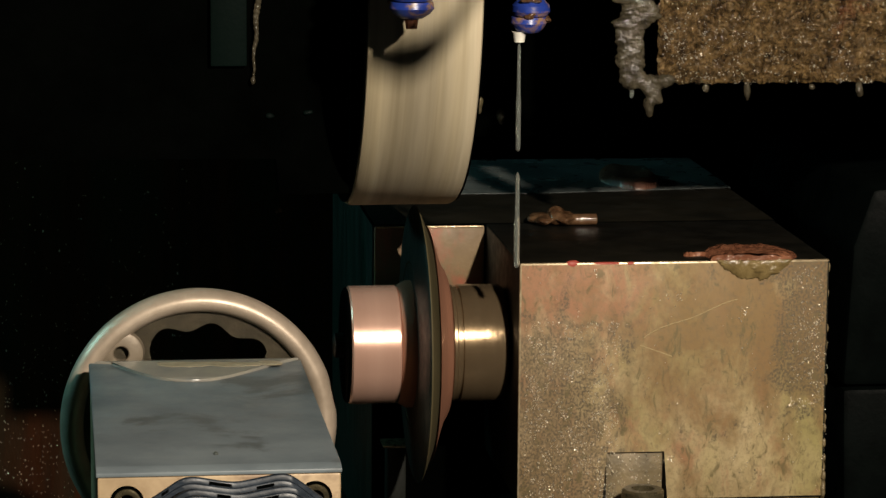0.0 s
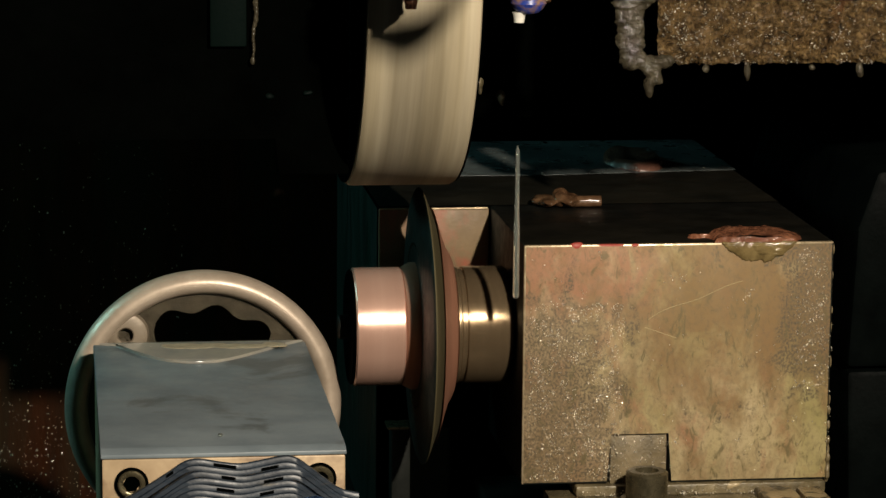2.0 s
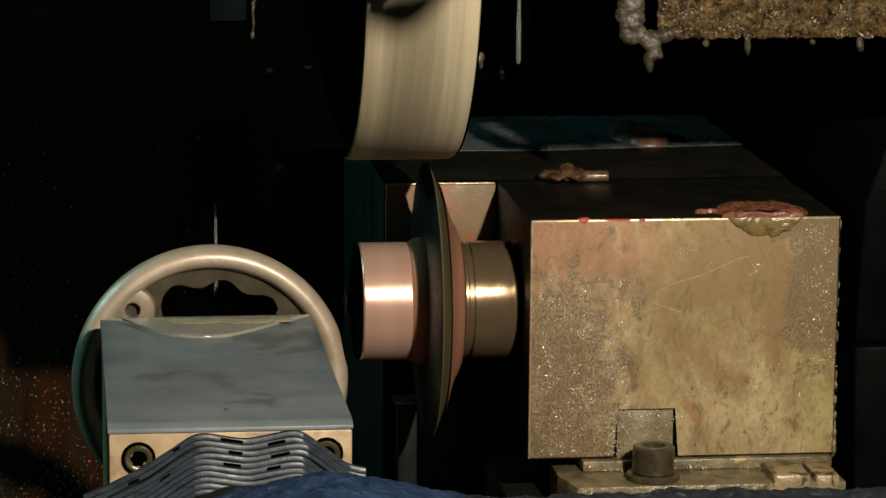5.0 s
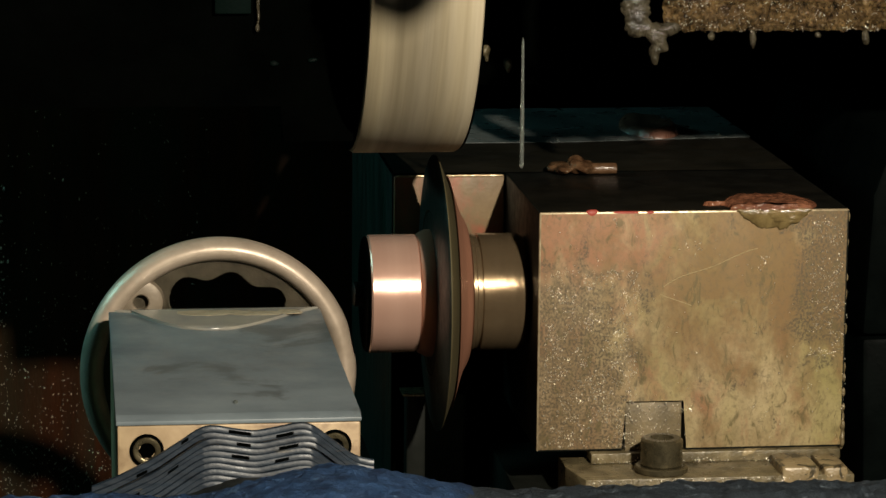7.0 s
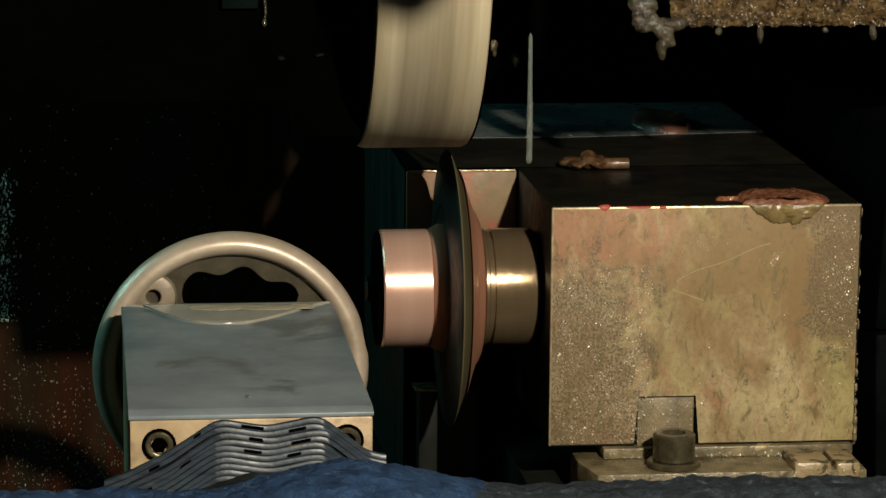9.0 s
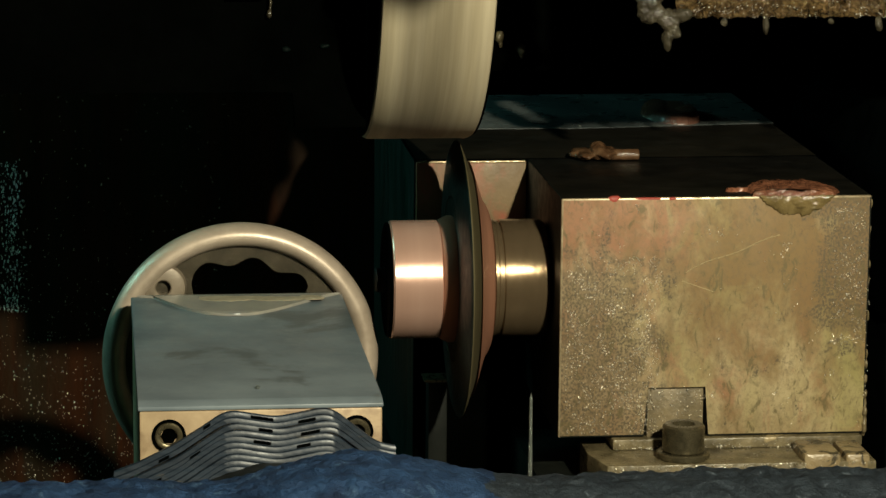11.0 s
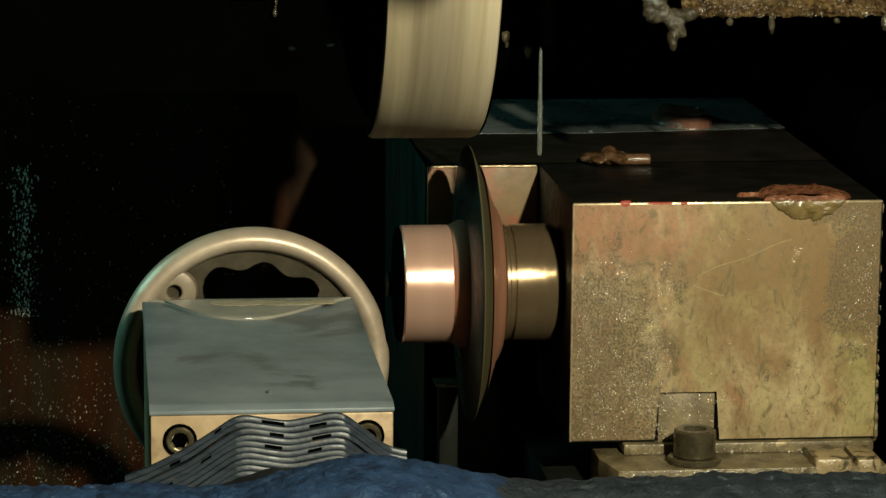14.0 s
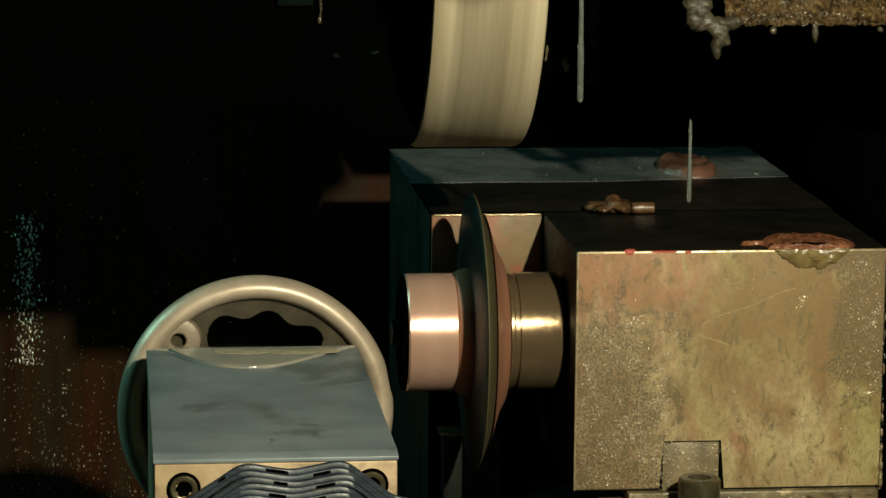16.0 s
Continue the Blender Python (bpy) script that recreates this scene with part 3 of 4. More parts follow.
def workpiece():
    w = thing("ground_disc", AXIS, "dark olive abrasive disc between bright steel collars", "disc")
    part("left_collar", lathe([(-0.0955, 0.012), (-0.0955, 0.0345), (-0.0945, 0.0357), (-0.0665, 0.0357), (-0.0658, 0.0350), (-0.0658, 0.012)], "x", AXIS, 96), SHINY, w, "bright turned steel collar")
    part("left_hub", lathe([(-0.0656, 0.012), (-0.0656, 0.0352), (-0.0645, 0.0362), (-0.0600, 0.0385), (-0.0570, 0.0385), (-0.0570, 0.012)], "x", AXIS, 96), COPPER, w, "red oxide hub flange")
    part("left_face", lathe([(-0.0566, 0.020), (-0.0570, 0.0395), (-0.0572, 0.0490), (-0.0550, 0.0495), (-0.0550, 0.020)], "x", AXIS, 128), DISC_DARK, w, "hollow disc face with shade put into its black-green")
    rim = part("rim", lathe([(-0.0548, 0.040), (-0.0548, 0.0497), (-0.0574, 0.0502), (-0.0572, 0.0520), (-0.0552, 0.0812), (-0.0540, 0.0838), (-0.0532, 0.0834), (-0.0440, 0.0600), (-0.0440, 0.040)], "x", AXIS, 128), [DISC, DISC_DARK], w, "dark olive bevelled rim")
    # Left-facing rim faces get the same black-green, which puts shade into the colour.
    for f in rim.data.polygons:
        if f.normal.x < -0.3:
            f.material_index = 1
    part("right_hub", lathe([(-0.0468, 0.02), (-0.0468, 0.0712), (-0.0425, 0.0575), (-0.0395, 0.0490), (-0.0372, 0.0455), (-0.0358, 0.0425), (-0.0352, 0.0380), (-0.0352, 0.02)], "x", AXIS, 96), COPPER, w, "red oxide conical flange")
    part("right_collar", lathe([(-0.0350, 0.012), (-0.0350, 0.0345), (-0.0342, 0.0360), (-0.0325, 0.0360), (-0.0318, 0.0352), (-0.0300, 0.0352), (-0.0297, 0.0338), (-0.0288, 0.0338), (-0.0284, 0.0357), (-0.0040, 0.0357), (-0.0015, 0.0340), (-0.0005, 0.0300), (-0.0005, 0.012)], "x", AXIS, 96), SHINY_DARK, w, "darker turned steel collar with a groove")
    # Added black disc that hides the collar's end face in the dark.
    part("end_blackout", lathe([(-0.0975, 0.006), (-0.0975, 0.0335), (-0.0965, 0.0348), (-0.0957, 0.0348), (-0.0957, 0.006)], "x", AXIS, 64), PITCH, w, "added black disc hiding the collar's end face")
    part("arbor_end", lathe([(-0.1040, 0.0), (-0.1040, 0.006), (-0.1030, 0.0075), (-0.0976, 0.0075), (-0.0976, 0.0)], "x", AXIS, 24), BLACK, w, "black arbor end")
    return w


# ---- the grey-topped block with its bolts ----
def dresser_block():
    b = thing("clamp_block", (-0.175, 0.15, 0.9000), "tan steel block with a wet grey top plate", "block")
    part("block_body", box(-0.2468, -0.1045, 0.0, 0.300, 0.9000, 1.0768, 0.0012), BLOCK, b, "tan block with rust-brown stains")
    bm = prism([(0.0, 1.0770), (0.0, 1.0795), (0.010, 1.0812), (0.305, 1.0812), (0.305, 1.0770)], "x", -0.2475, -0.1038, 0.0006)
    part("top_plate", bm, PLATE, b, "wet dark grey ground plate")
    for x, z in ((-0.2297, 1.0621), (-0.1197, 1.0625)):
        s = part("socket_bolt", lathe([(-0.0010, 0.0048), (-0.0024, 0.0050), (-0.0028, 0.0056), (-0.0028, 0.0074), (-0.0022, 0.0081), (-0.0004, 0.0082), (-0.0004, 0.0048)], "y", (x, 0, z), 32, closed=True), BOLT, b, "worn socket bolt")
        # Black ring and hexagon put the shade of the bolt recess into colour.
        part("counterbore", lathe([(-0.0006, 0.0082), (-0.0012, 0.0084), (-0.0012, 0.0098), (-0.0004, 0.0100), (-0.0004, 0.0082)], "y", (x, 0, z), 32, closed=True), PITCH, s, "black ring round the bolt")
        part("socket", lathe([(-0.0006, 0.0), (-0.0006, 0.0049), (-0.0002, 0.0049), (-0.0002, 0.0)], "y", (x, 0, z), 6), PITCH, s, "black hexagon socket")
    # water film with foam along the back edge
    pts = [(-0.2440, 0.303)]
    for i in range(25):
        u = i / 24
        pts.append((-0.232 + 0.122 * u, 0.300 - 0.062 * math.sin(math.pi * u ** 0.8) ** 1.2))
    pts.append((-0.1050, 0.303))
    bm = prism(pts, "z", 1.0811, 1.0831, 0.0007)
    single("water_film", bm, PUDDLE, "thin puddle of coolant along the plate's back edge", "puddle", (-0.17, 0.28, 1.0815))
    for k, (x, y, rx, ry) in enumerate(((-0.182, 0.287, 0.026, 0.009), (-0.150, 0.284, 0.020, 0.008), (-0.127, 0.287, 0.010, 0.008))):
        bm = puddle_of_dirt(x, y, rx, ry, 1.0830, 0.0007, 21.0 + k, 260)
        single("foam_scum", bm, FOAM, "tan foam scum floating on the puddle", "foam", (x, y, 1.083), "foam scum", smooth=80)
    bm = lump((-0.176, 0.035, 1.0818), (0.0016, 0.003, 0.001), 5, 0.3, 300, 2)
    single("water_drop", bm, WATER, "water drop on the grey plate", "droplet", (-0.176, 0.035, 1.081), smooth=180)


PUDDLE = surface("thin_coolant_film", (0.17, 0.17, 0.16), (0.27, 0.25, 0.20), 30, (0.10, 0.2), 0.0, 0.1, 80, depth=0.0008)
FOAM = surface("tan_scum", (0.20, 0.165, 0.105), (0.34, 0.29, 0.20), 120, (0.3, 0.5), 0.0, 0.5, 400, depth=0.001)


# ---- the handwheel ----
def handwheel():
    c = Vector((-0.1715, 0.340, 1.0295))
    h = thing("handwheel", c, "worn cast aluminium handwheel with finger grips", "handwheel")
    prof = [(0.0120 * math.cos(a), 0.0876 + 0.0082 * math.sin(a)) for a in [2 * math.pi * i / 20 for i in range(20)]]
    part("rim", lathe(prof, "y", c, 128, closed=True), ALU, h, "smooth polished rim")
    bm = bmesh.new()
    n = 360
    rings = []
    for i in range(n):
        a = 2 * math.pi * i / n
        k = (math.degrees(a) - 40) % 120
        if k < 86:
            edge = min(k, 86 - k) / 7
            rin = 0.0690 - 0.0030 * math.cos(2 * math.pi * k / 28) if edge >= 1 else 0.0690 - 0.003 - (1 - edge) ** 2 * 0.012
            if edge < 0.12:
                rin = 0.026
        else:
            rin = 0.026
        ring = []
        for j in range(5):
            r = rin + (0.0820 - rin) * j / 4
            ring.append(bm.verts.new(c + Vector((r * math.cos(a), 0.002 - 0.004 * (r - 0.03) / 0.05, r * math.sin(a)))))
        rings.append(ring)
    for i in range(n):
        p, q = rings[i], rings[(i + 1) % n]
        for j in range(4):
            bm.faces.new((p[j], p[j + 1], q[j + 1], q[j]))
    bmesh.ops.solidify(bm, geom=bm.faces[:], thickness=0.006)
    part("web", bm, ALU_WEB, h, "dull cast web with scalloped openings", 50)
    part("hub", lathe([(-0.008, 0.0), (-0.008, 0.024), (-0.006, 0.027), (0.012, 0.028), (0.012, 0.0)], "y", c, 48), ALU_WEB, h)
    boss = c + Vector((-0.0535, 0, 0.0520))
    part("handle_boss", lathe([(-0.0075, 0.0052), (-0.0082, 0.0060), (-0.0082, 0.0125), (-0.0070, 0.0150), (0.004, 0.0175), (0.004, 0.0052)], "y", boss, 40, closed=True), CAST, h, "boss with an empty handle hole")
    # Spindle and bearing are near-black for the darkness behind the web.
    part("spindle", lathe([(0.012, 0.010), (0.065, 0.010)], "y", c, 24), PITCH, h)
    part("bearing_block", box(-0.190, -0.153, 0.366, 0.404, 0.9000, 1.045, 0.002), PITCH, h)


# ---- dark housing at the side, rubber and cloth in front ----
def side_housing():
    s = thing("side_housing", (0.27, 0.15, 0.98), "dark green-grey rounded housing beside the workhead", "housing")
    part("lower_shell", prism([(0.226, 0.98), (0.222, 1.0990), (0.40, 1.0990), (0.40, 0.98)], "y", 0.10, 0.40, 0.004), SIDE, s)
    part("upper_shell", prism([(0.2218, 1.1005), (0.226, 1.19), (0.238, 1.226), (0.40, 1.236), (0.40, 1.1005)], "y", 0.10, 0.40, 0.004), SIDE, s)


def rubber_stack():
    r = thing("rubber_sheet_stack", (-0.17, -0.06, 0.9000), "stack of folded blue-grey rubber sheets before the block", "rubber sheets")

    knots_x = [-0.30, -0.2488, -0.2245, -0.1985, -0.1920, -0.1662, -0.1400, -0.1330, -0.1075, -0.0828, -0.05]
    knots_z = [1.030, 1.0494, 1.0611, 1.0785, 1.0798, 1.0757, 1.0806, 1.0795, 1.0592, 1.0542, 1.048]

    def top(x):
        # two soft crests with a dip between, falling away on both sides
        return float(np.mean(np.interp([x - 0.004, x - 0.002, x, x + 0.002, x + 0.004], knots_x, knots_z)))
    rng = random.Random(2)
    for k in range(10):
        y0 = -0.013 - 0.0009 * k
        drop = 0.0034 * k
        slide = rng.uniform(-0.0012, 0.0012)
        bm = bmesh.new()
        n = 60
        grid = []
        for i in range(n + 1):
            x = -0.262 + 0.164 * i / n
            z = top(x + slide) - drop + 0.0004 * noise.noise(Vector((x * 60, k, 0)))
            grid.append([bm.verts.new((x, y, z + dz)) for y, dz in ((y0 + 0.001, 0.0), (y0 - 0.0016, 0.0), (y0 - 0.0021, -0.0003), (y0 - 0.0021, -0.0031), (y0 + 0.001, -0.0032))])
        for p, q in zip(grid, grid[1:]):
            for j in range(5):
                bm.faces.new((p[j], q[j], q[(j + 1) % 5], p[(j + 1) % 5]))
        bm.faces.new(grid[0])
        bm.faces.new(grid[-1])
        sheet = part("rubber_sheet", bm, RUBBER, r, smooth=60)
        for x, w in {0: ((-0.1760, 0.013), (-0.2080, 0.004)), 1: ((-0.1500, 0.010), (-0.2330, 0.006)), 2: ((-0.1740, 0.008),), 3: ((-0.1480, 0.011), (-0.2150, 0.006)), 4: ((-0.1760, 0.010), (-0.2380, 0.007)), 5: ((-0.1520, 0.008),)}.get(k, ()):
            tilt = (top(x + w / 2) - top(x - w / 2)) / 2
            z = top(x + slide) - drop - 0.0017
            bm = prism([(x - w / 2, z - tilt - 0.0009), (x + w / 2, z + tilt - 0.0009), (x + w / 2, z + tilt + 0.0009), (x - w / 2, z - tilt + 0.0009)], "y", y0 - 0.0025, y0 - 0.0014, 0)
            # A black block stands in for the shade inside the slot.
            part("slot", bm, PITCH, sheet, "dark punched slot")
    part("backing", prism([(-0.262, 0.9000), (-0.262, 1.022), (-0.205, 1.042), (-0.180, 1.050), (-0.130, 1.050), (-0.105, 1.035), (-0.07, 1.020), (-0.07, 0.9000)], "y", -0.055, -0.010, 0.002), BLACK, r)


def front_cloth():
    bm = bmesh.new()
    nx, ny = 320, 40
    rows = []
    for j in range(ny + 1):
        row = []
        for i in range(nx + 1):
            x = -0.34 + 0.62 * i / nx
            y = -0.115 - 0.10 * j / ny
            crest = 1.0682 + 0.0015 * min(1, max(0, (-0.15 - x) / 0.08)) + 0.0150 * max(0, 1 - (abs(x + 0.128) / 0.075) ** 1.6) + 0.0015 * math.exp(-((x - 0.09) / 0.05) ** 2)
            n = noise.noise(Vector((x * 30, y * 30, 1))) * 0.0022 + noise.noise(Vector((x * 75, y * 75, 7))) * 0.0022 + noise.noise(Vector((x * 210, y * 210, 4))) * 0.0016
            v = j / ny
            row.append(bm.verts.new((x, y, crest + n - 0.05 * max(0, v - 0.35) ** 1.4 - 0.02 * max(0, 0.15 - v))))
        rows.append(row)
    for p, q in zip(rows, rows[1:]):
        for i in range(nx):
            bm.faces.new((p[i], p[i + 1], q[i + 1], q[i]))
    bmesh.ops.solidify(bm, geom=bm.faces[:], thickness=0.003)
    for f in bm.faces:
        c = f.calc_center_median()
        f.material_index = int(c.x + 0.012 * noise.noise(c * 40) > -0.055)
    single("front_cloth", bm, [CLOTH, CLOTH_GREY], "crumpled dark blue cloth laid along the front rail", "cloth", (0, -0.15, 1.0), smooth=80)
    f = thing("front_rail", (0, -0.16, 0.0), "black rail under the cloth at the machine front", "rail")
    part("rail_beam", box(-0.45, 0.55, -0.205, -0.125, -0.2260, 1.030, 0.004), BLACK, f)


# ---- the wheel head, which moves: wheel, guards, hoses, drips ----
WC = (-0.0655, 0.068, 1.3830)
MOVING = []


def wheel():
    w = thing("grinding_wheel", WC, "pale tan spinning grinding wheel with streaked face", "grinding wheel")
    a, b, r = -0.0330, 0.0312, 0.1560
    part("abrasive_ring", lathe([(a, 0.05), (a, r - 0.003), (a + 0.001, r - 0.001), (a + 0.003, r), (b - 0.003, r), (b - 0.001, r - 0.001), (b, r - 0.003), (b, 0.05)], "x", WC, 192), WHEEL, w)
    # Black rings put the shade of the unlit wheel sides into the colour.
    for x0, x1 in ((a - 0.0008, a - 0.0001), (b + 0.0001, b + 0.0008)):
        part("side_face", lathe([(x0, 0.046), (x0, r - 0.0020), (x1, r - 0.0018), (x1, 0.046)], "x", WC, 128, closed=True), PITCH, w, "wheel side with its shade painted black")
    part("flange", lathe([(a - 0.006, 0.02), (a - 0.006, 0.042), (a - 0.001, 0.045), (b + 0.001, 0.045), (b + 0.006, 0.042), (b + 0.006, 0.02)], "x", WC, 48), BLACK, w, "black clamping flange")
    return w


def guards():
    rng = random.Random(6)
    g = thing("wheel_guard", (0.15, 0.02, 1.31), "steel wheel guard thickly caked with wet sludge", "wheel guard")
    MOVING.append(g)
    # caked plate: a dense grid pushed out by noise
    bm = bmesh.new()
    nx, nz = 420, 160
    rows = []
    for j in range(nz + 1):
        row = []
        for i in range(nx + 1):
            u, v = i / nx, j / nz
            x = 0.083 + 0.30 * u
            low = 1.3030 + 0.0015 * noise.noise(Vector((x * 160, 0, 0))) + 0.0012 * noise.noise(Vector((x * 420, 3, 0)))
            z = low + (1.42 - low) * v
            n = noise.noise(Vector((x * 160, 1, z * 160))) * 0.0022 + noise.noise(Vector((x * 420, 5, z * 420))) * 0.0040 + noise.noise(Vector((x * 45, 9, z * 45))) * 0.002
            row.append(bm.verts.new((x + 0.0015 * noise.noise(Vector((0, 7, z * 200))) * (u < 0.01), 0.02 - abs(n) * 1.5 - 0.002 * math.sin(math.pi * min(1, v * 8)), z)))
        rows.append(row)
    for p, q in zip(rows, rows[1:]):
        for i in range(nx):
            bm.faces.new((p[i], p[i + 1], q[i + 1], q[i]))
    bmesh.ops.solidify(bm, geom=bm.faces[:], thickness=-0.008)
    part("caked_plate", bm, CRUST, g, "brown glistening sludge crust", 80)
    bm = bmesh.new()
    for i in range(60):
        z = 1.306 + 0.11 * i / 59
        x = 0.0665 + 0.003 * noise.noise(Vector((z * 80, 2, 0))) + (0.004 if 1.34 < z < 1.352 else 0)
        lump((x, 0.014, z), (0.0075 + 0.002 * rng.random() + (0.003 if z > 1.337 else 0), 0.004, 0.0035), i, 0.35, 250, 2, bm)
    for i in range(20):
        lump((0.064 + 0.0013 * i, 0.013, 1.3045 + rng.uniform(-0.001, 0.001)), (0.0035, 0.004, 0.004), i + 80, 0.35, 250, 2, bm)
    for i in range(9):
        lump((0.0775 + 0.0009 * i * (i < 5), 0.012, 1.302 - 0.0018 * i), (0.0065 - 0.0005 * i, 0.004, 0.0035), i + 120, 0.3, 250, 2, bm)
    fuse(part("sludge_strip", bm, SLUDGE, g, "grey sludge strip ending in a drip"), 0.0007)
    for x, ln in ((0.1370, 0.006), (0.2050, 0.005), (0.112, 0.0025), (0.176, 0.002)):
        part("drip_stalk", lump((x, 0.018, 1.3015 - ln / 2), (0.0022, 0.002, ln), x * 999, 0.3, 300, 2), SLUDGE, g)

    def on_plate(r):
        while True:
            x, z = r.uniform(0.085, 0.26), 1.303 + abs(r.gauss(0, 0.028))
            if noise.noise(Vector((x * 120, 2, z * 120))) + 0.6 * noise.noise(Vector((x * 330, 4, z * 330))) > 0.18 - 0.25 * (x < 0.14):
                return x, 0.0150 - r.uniform(0, 0.0035), z
    ob = new("wet_glitter", beads(rng, 1100, on_plate, (0.00015, 0.0005), 0.7))
    ob.data.transform(Matrix.Translation(-Vector(g.location)))
    ob.data.materials.append(BEAD)
    ob.parent = g
    ob["kind"] = "stuff"
    h = thing("guard_housing", (-0.25, -0.12, 1.375), "dark green wheel guard housing above the table", "wheel guard")
    MOVING.append(h)
    # Plate outlines are cut to shade the splash panel; near-black stands for shade.
    part("rear_plate", prism([(-0.150, 1.70), (-0.150, 1.274), (-0.052, 1.274), (-0.036, 1.2340), (0.24, 1.2340), (0.24, 1.70)], "y", 0.300, 0.312, 0.001), PITCH, h, "near-black rear guard plate cut to shade the wall")
    # Added black plate that hides the lit wall behind the workhead.
    part("back_blocker", box(-0.010, 0.70, 0.436, 0.446, 1.150, 1.339, 0.002), PITCH, h, "added black plate hiding the wall behind the workhead")
    # Added to block light left of the wheel; the tab shapes the wall's shade.
    part("side_blocker", prism([(-0.90, 1.265), (-0.142, 1.265), (-0.142, 1.243), (-0.1005, 1.243), (-0.1005, 1.70), (-0.90, 1.70)], "y", -0.004, 0.004, 0.001), PITCH, h, "added black plate cut to shade the wall")
    # Unseen black block that fills the dark behind the plates.
    part("dark_filler", box(-0.14, 0.40, 0.313, 0.603, 1.34, 1.70, 0.01), PITCH, h)
    part("top_cover", box(-0.90, 0.40, -0.10, 0.603, 1.701, 1.72, 0.002), GREEN, h)
    part("green_strip", box(-0.1805, -0.1596, -0.0095, -0.0045, 1.3177, 1.50, 0.001), PITCH_GREEN, h, "narrow dark green strip")
    bm = bmesh.new()
    for i in range(24):
        lump((-0.1564 + 0.0002 * i + 0.0005 * math.sin(i * 0.9), -0.008, 1.3095 + 0.0030 * i), (0.0008 + 0.00009 * i + 0.0008 * (i == 0), 0.002, 0.0025), i, 0.3, 250, 2, bm)
    fuse(part("hanging_drip", bm, SLUDGE, h, "grey hanging thread of sludge"), 0.0006)
    for i, (x, z) in enumerate(((0.0162, 1.2556), (0.0309, 1.2470))):
        bm = bmesh.new()
        lump((x, 0.297, z + 0.002), (0.0030, 0.003, 0.0045), i + 20, 0.5, 300, 2, bm)
        lump((x + 0.0006, 0.297, z - 0.002), (0.0015, 0.0015, 0.0030), i + 24, 0.4, 300, 2, bm)
        fuse(part("rear_drip", bm, RAIL, h, "small hanging drip of dirty coolant"), 0.0006)


    for i, (x, z) in enumerate(((-0.1463, 1.2887), (-0.1246, 1.2905))):
        fuse(part("edge_drip", lump((x, -0.0045, z), (0.0030, 0.0016, 0.0018), i + 40, 0.5, 300, 2), PITCH_GREEN, h, "small hanging drip of dirty coolant"), 0.0006)


def hose(name, x, y, tip, lean, label, size=0.0115, shift=0.0, tip_material=None, bend=0.0):
    """A jointed coolant hose that ends in a nozzle; it hangs down from the guard."""
    h = thing(name, (x, y, tip), label, "coolant hose", "coolant hoses")
    MOVING.append(h)
    z = tip + 0.012
    bm = lathe([(tip + 0.0005, 0.0022), (tip, 0.0030), (tip + 0.004, 0.0036), (tip + 0.006, 0.0042)], "z", (x, y, 0), 24)
    part("nozzle_tip", bm, tip_material or TIP, h, "small nozzle tip")
    part("nozzle", lathe([(tip + 0.0050, 0.003), (tip + 0.0056, 0.0060), (tip + 0.008, size * 0.78), (tip + 0.011, size * 0.95), (tip + 0.0145, size * 0.9), (tip + 0.0145, 0.004)], "z", (x + shift * 0.8, y, 0), 32), BLUE, h)
    for k in range(9):
        zz = tip + 0.0146 + k * 0.0118
        cx = x + shift + lean * k * 0.0118 + bend * (k * 0.0118) ** 2
        s = size
        part("hose_joint", lathe([(zz, s * 0.55), (zz + 0.0006, s * 0.86), (zz + 0.003, s), (zz + 0.0065, s * 0.98), (zz + 0.0085, s * 0.80), (zz + 0.0117, s * 0.62), (zz + 0.0117, s * 0.3)], "z", (cx, y, 0), 32), BLUE, h)
    cx = x + shift + lean * 8 * 0.0118 + bend * (8 * 0.0118) ** 2
    part("feed_pipe", tube([(cx, y, tip + 0.118), (cx + 0.004, y + 0.01, tip + 0.16), (cx + 0.01, max(y, -0.08) + 0.02, 1.56), (cx + 0.01, max(y, -0.08) + 0.02, 1.7015)], 0.006), BLUE, h, "blue feed pipe")
    bm = bmesh.new()
    rng = random.Random(x)
    for i in range(12):
        a = rng.uniform(0, 6.28)
        lump((x + shift + size * 0.8 * math.cos(a), y + size * 0.8 * math.sin(a), tip + 0.014 + rng.uniform(-0.004, 0.012)), (0.0030, 0.0030, 0.0013), i, 0.4, 300, 2, bm)
    fuse(part("dirt", bm, SCREW, h, "brown sludge stuck to the hose"), 0.0007)
    return h


def tube(points, radius, seg=16, bm=None):
    """A round bent tube along points; the radius is one number or one for each point."""
    out = bm or bmesh.new()
    rings = []
    for i, p in enumerate(points):
        p = Vector(p)
        d = (Vector(points[min(i + 1, len(points) - 1)]) - Vector(points[max(i - 1, 0)])).normalized()
        side = d.cross(Vector((0, 1, 0.02))).normalized()
        up = side.cross(d)
        r = radius[i] if isinstance(radius, list) else radius
        rings.append([out.verts.new(p + r * (math.cos(2 * math.pi * k / seg) * side + math.sin(2 * math.pi * k / seg) * up)) for k in range(seg)])
    for p, q in zip(rings, rings[1:]):
        for k in range(seg):
            out.faces.new((p[k], p[(k + 1) % seg], q[(k + 1) % seg], q[k]))
    out.faces.new(rings[0])
    out.faces.new(rings[-1])
    return out


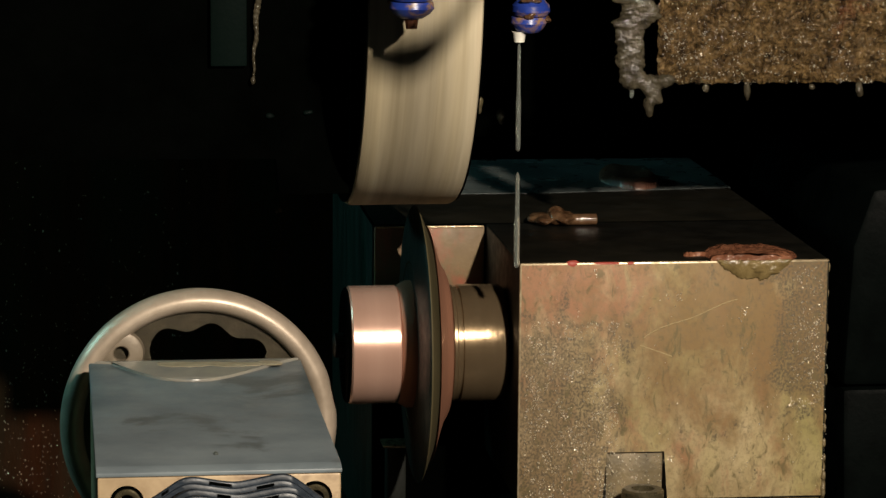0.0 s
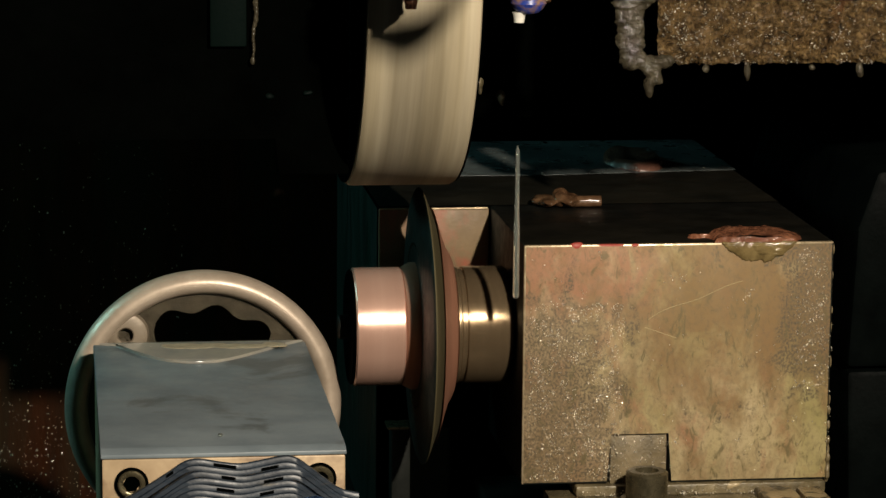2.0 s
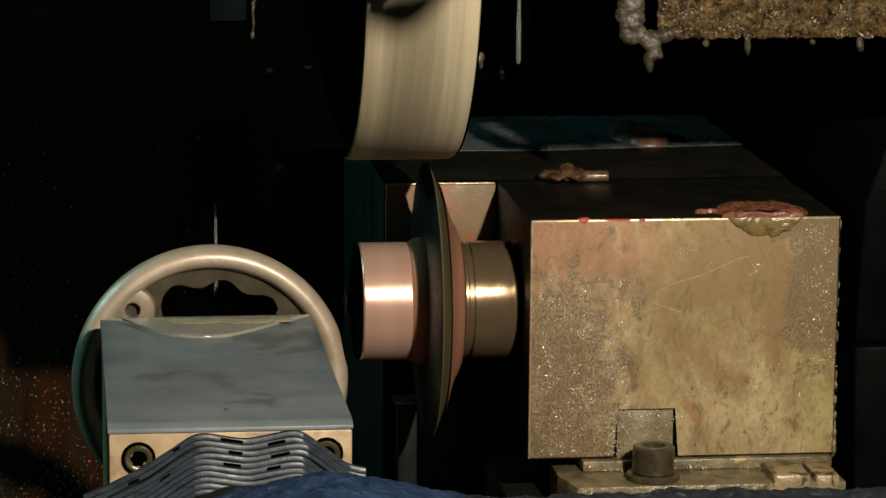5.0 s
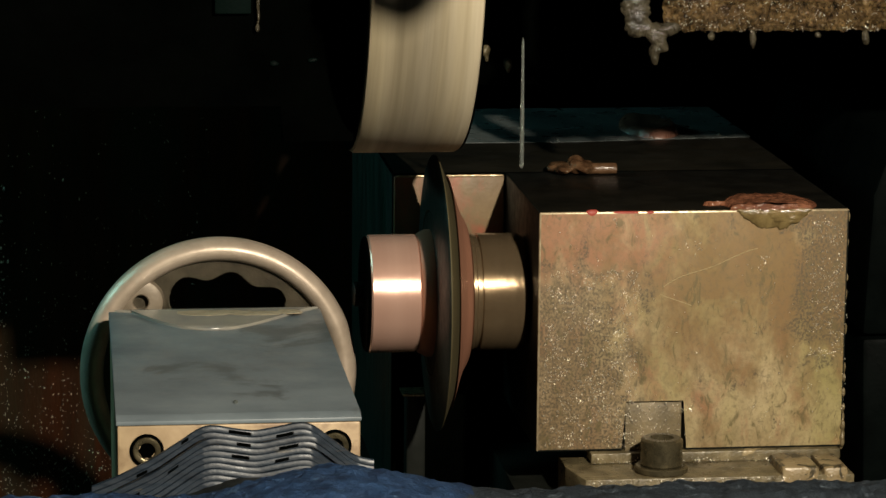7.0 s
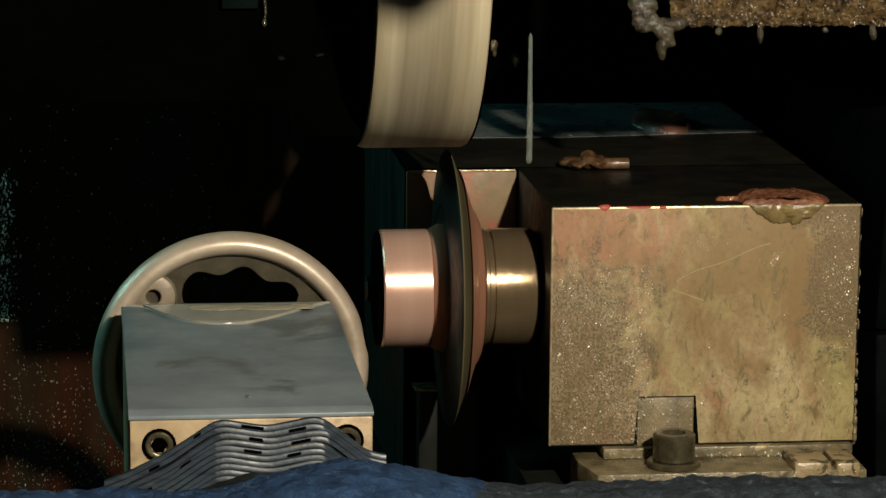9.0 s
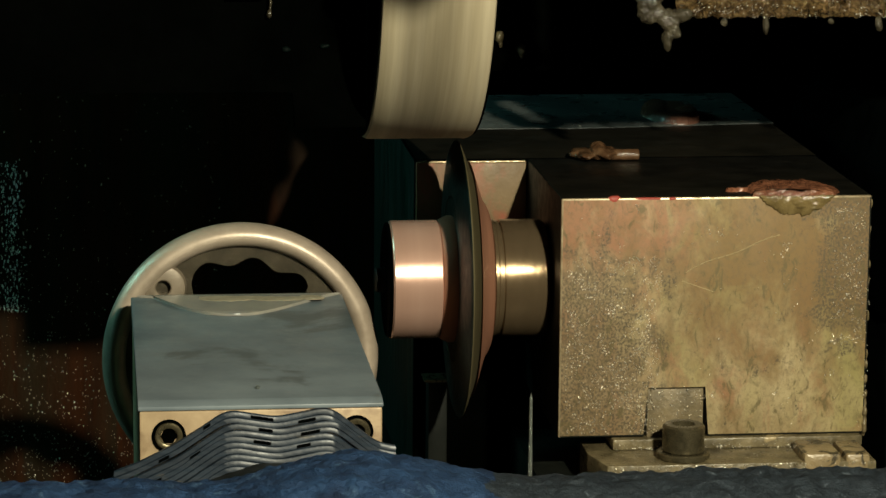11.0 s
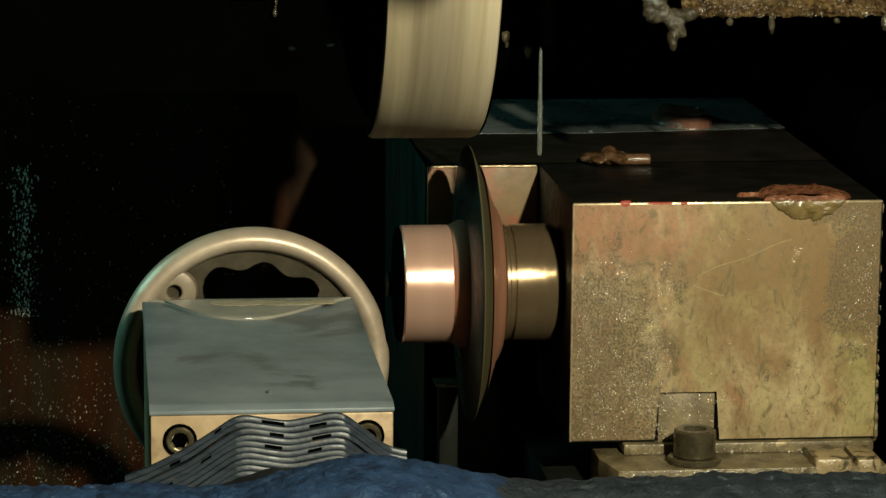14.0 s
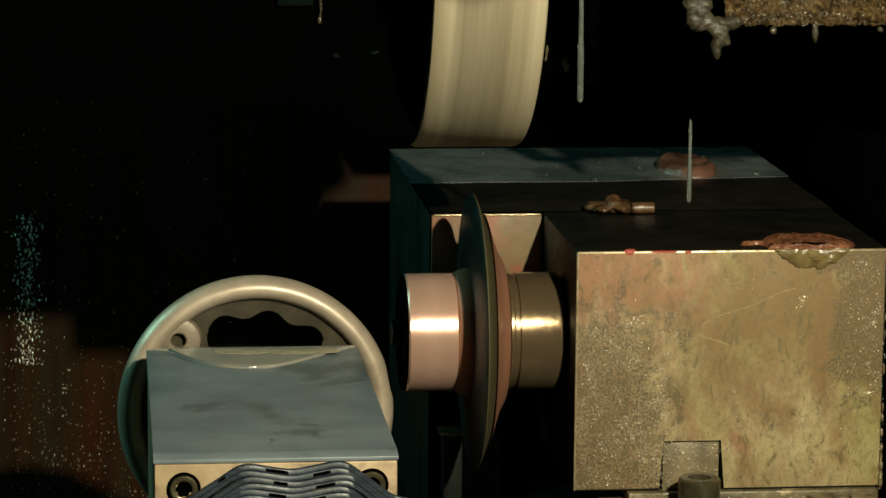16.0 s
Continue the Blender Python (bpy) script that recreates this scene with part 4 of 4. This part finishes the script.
def shadow_hose():
    """Hose bow from the ceiling, added just above the view to shadow the wheel."""
    h = thing("unseen_hose", (-0.02, -0.45, 1.46), "unseen black hose added to shadow the wheel", "hose")
    MOVING.append(h)
    kx = [-0.0060, -0.0046, 0.0053, 0.0125, 0.0185, 0.0263, 0.0275]
    kz = [1.4780, 1.4775, 1.4765, 1.4760, 1.4785, 1.4855, 1.4870]
    kr = [0.0030, 0.0038, 0.0062, 0.0072, 0.0058, 0.0030, 0.0028]
    pts, rad = [], []
    for i in range(31):
        x = kx[0] + (kx[-1] - kx[0]) * i / 30
        pts.append((x, -0.45, float(np.mean(np.interp([x - 0.003, x, x + 0.003], kx, kz)))))
        rad.append(float(np.interp(x, kx, kr)))
    part("hose_body", tube(pts, rad), BLACK, h)
    x, y, z = pts[-1]
    part("hose_feed", tube([(x - 0.001, y, z - 0.001), (x + 0.004, y, z + 0.008), (x + 0.030, y, z + 0.045), (x + 0.040, y, z + 0.12), (x + 0.040, y, 2.399)], [0.0028, 0.0026, 0.0026, 0.006, 0.006]), BLACK, h)


def wall_beads():
    rng = random.Random(12)

    def spot(r):
        if r.random() < 0.8:
            return -0.20 - 0.155 * r.random(), 0.6175, 0.85 + abs(r.gauss(0, 0.085))
        return r.uniform(-0.36, -0.16), 0.6175, r.uniform(0.95, 1.30)

    def streak(r):
        return -0.335 + r.gauss(0, 0.0055), 0.6175, 1.005 + 0.12 * r.random() ** 1.1
    ob = tagged(new("wall_beads", beads(rng, 1900, spot, (0.00014, 0.00044), 1.8)), "coolant beads glistening on the splash panel", "droplets", kind="stuff")
    ob.data.materials.append(BEAD)
    ob = tagged(new("wall_streak", beads(rng, 420, streak, (0.0003, 0.0009), 1.6)), "streak of larger coolant beads on the splash panel", "droplets", kind="stuff")
    ob.data.materials.append(BEAD)


# drops of coolant: seconds, how far the lower end has fallen from the nozzle then, length
DROPS = [(0, 0.063, 0.063), (0, 0.131, 0.056), (0.5, 0.134, 0.09), (1, 0.018, 0.018), (1, 0.116, 0.066), (1.5, 0.092, 0.088), (2, 0.132, 0.09),
         (2.5, 0.056, 0.05), (2.5, 0.143, 0.073), (3, 0.09, 0.086), (3, 0.145, 0.05), (3.5, 0.07, 0.07), (3.5, 0.206, 0.09), (4, 0.031, 0.03),
         (4.5, 0.127, 0.09), (5, 0.055, 0.052), (7.5, 0.085, 0.066), (8, 0.122, 0.09), (8.5, 0.136, 0.09), (9, 0.088, 0.076),
         (11.5, 0.03, 0.022), (12, 0.028, 0.02), (12.5, 0.164, 0.08), (13, 0.153, 0.09), (13.5, 0.16, 0.09), (14, 0.11, 0.063),
         (14.5, 0.147, 0.09), (15, 0.161, 0.06), (15.5, 0.127, 0.09), (16, 0.069, 0.066)]
FALLS = []


def coolant_drop(t, fallen, length, x, y, z, rest, thick, end):
    """One drop with its drawn-out tail; it waits in the nozzle, falls once and ends in the sump."""
    r = thick
    bm = lathe([(0.0, 0.0001), (0.0006, r * 0.7), (0.002, r), (length * 0.45, r), (length * 0.55, r * 0.8), (length * 0.96, r * 0.65), (length, 0.0001)], "z", (0, 0, 0), 12)
    ob = single("coolant_drop", bm, WATER, "milky falling drop of coolant with a tail", "droplet", (0, 0, 0), "falling drops", smooth=180)
    start = t - (math.sqrt(0.25 + 2 * 9.8 * max(fallen, 0.001)) - 0.5) / 9.8
    FALLS.append((ob, start, x, y, z, rest, end))


def drops():
    rng = random.Random(21)
    for t, d, ln in DROPS:
        coolant_drop(t, d, ln, -0.0050, -0.020, 1.3320, 0.0065, rng.uniform(0.0014, 0.0020), 0.88)
    t = 0.25
    while t < 16:
        if min(abs(t - round(t * 2) / 2), 1) > 0.12 or 5.1 < t < 7.3 or 9.1 < t < 11.4:
            coolant_drop(t, rng.uniform(0.03, 0.15), rng.uniform(0.03, 0.085), -0.0050, -0.020, 1.3320, 0.0065, rng.uniform(0.0012, 0.0018), 0.88)
        t += rng.uniform(0.22, 0.34)
    for t, d, ln in ((0, 0.007, 0.014), (1, 0.055, 0.03), (4.4, 0.02, 0.02), (8.0, 0.05, 0.02), (10.2, 0.03, 0.02), (12.5, 0.060, 0.045), (16, 0.120, 0.05)):
        coolant_drop(t, d, ln, 0.0672, 0.014, 1.3020, 0.006, 0.0014, 1.10)

    for t, d, ln in ((5, 0.155, 0.06), (8, 0.115, 0.065), (10.6, 0.1, 0.05), (15.7, 0.155, 0.05)):
        coolant_drop(t, d, ln, -0.1700, 0.150, 1.3000, 0.006, 0.0013, 0.90)


enclosure()
workhead()
workhead_dirt()
disc = workpiece()
side_housing()
NEAR[0] = 0.87
dresser_block()
handwheel()
rubber_stack()
front_cloth()
NEAR[0] = 1.0
spinner = wheel()
guards()
hose("coolant_hose", -0.0797, -0.130, 1.3510, 0.05, "blue jointed coolant hose in front of the wheel", 0.0128, 0.0, RED_SLUDGE)
hose("coolant_hose", -0.0050, -0.020, 1.3320, 0.08, "blue jointed coolant hose with a pale dripping tip", 0.0110, 0.0065, bend=6.5)
shadow_hose()
wall_beads()
drops()


def motions():
    for ob in MOVING:
        x, y, z = ob.location
        walk(ob, [(t, pose(x + dx, y, z + dz)) for t, dx, dz in HEAD])
    times = np.array([r[0] for r in HEAD])
    steps = [i * 0.1 for i in range(161)]
    xs, zs = (np.interp(steps, times, [r[k] for r in HEAD]) for k in (1, 2))
    walk(spinner, [(t, pose(WC[0] + dx, WC[1], WC[2] + dz, 67 * i)) for i, (t, dx, dz) in enumerate(zip(steps, xs, zs))])
    for ob, start, x, y, z, rest, end in FALLS:
        def head(t, k):
            return float(np.interp(t, times, [r[k] for r in HEAD]))
        rows = [(t, pose(x + head(t, 1), y, z + rest + head(t, 2))) for t in [k * 0.5 for k in range(33)] if t < start - 0.05]
        px, pz = x + head(max(start, 0), 1), z + head(max(start, 0), 2)
        total = (math.sqrt(0.25 + 2 * 9.8 * (pz - end)) - 0.5) / 9.8
        fall = [start + total * k / 5 for k in range(6)]
        for t in ([0.0] if start < 0 else []) + [t for t in fall if 0 <= t <= 16] + ([16.0] if fall[-1] > 16 else []):
            u = max(0, t - start)
            if rows and frame(t) <= frame(rows[-1][0]):
                continue
            rows.append((t, pose(px, y, max(end, pz - 0.5 * u - 4.9 * u * u))))
        if frame(rows[-1][0]) < frame(16):
            rows.append((16, pose(px, y, end)))
        walk(ob, rows)
    walk(disc, [(i * 0.25, pose(*AXIS, -40 * i)) for i in range(65)])


motions()
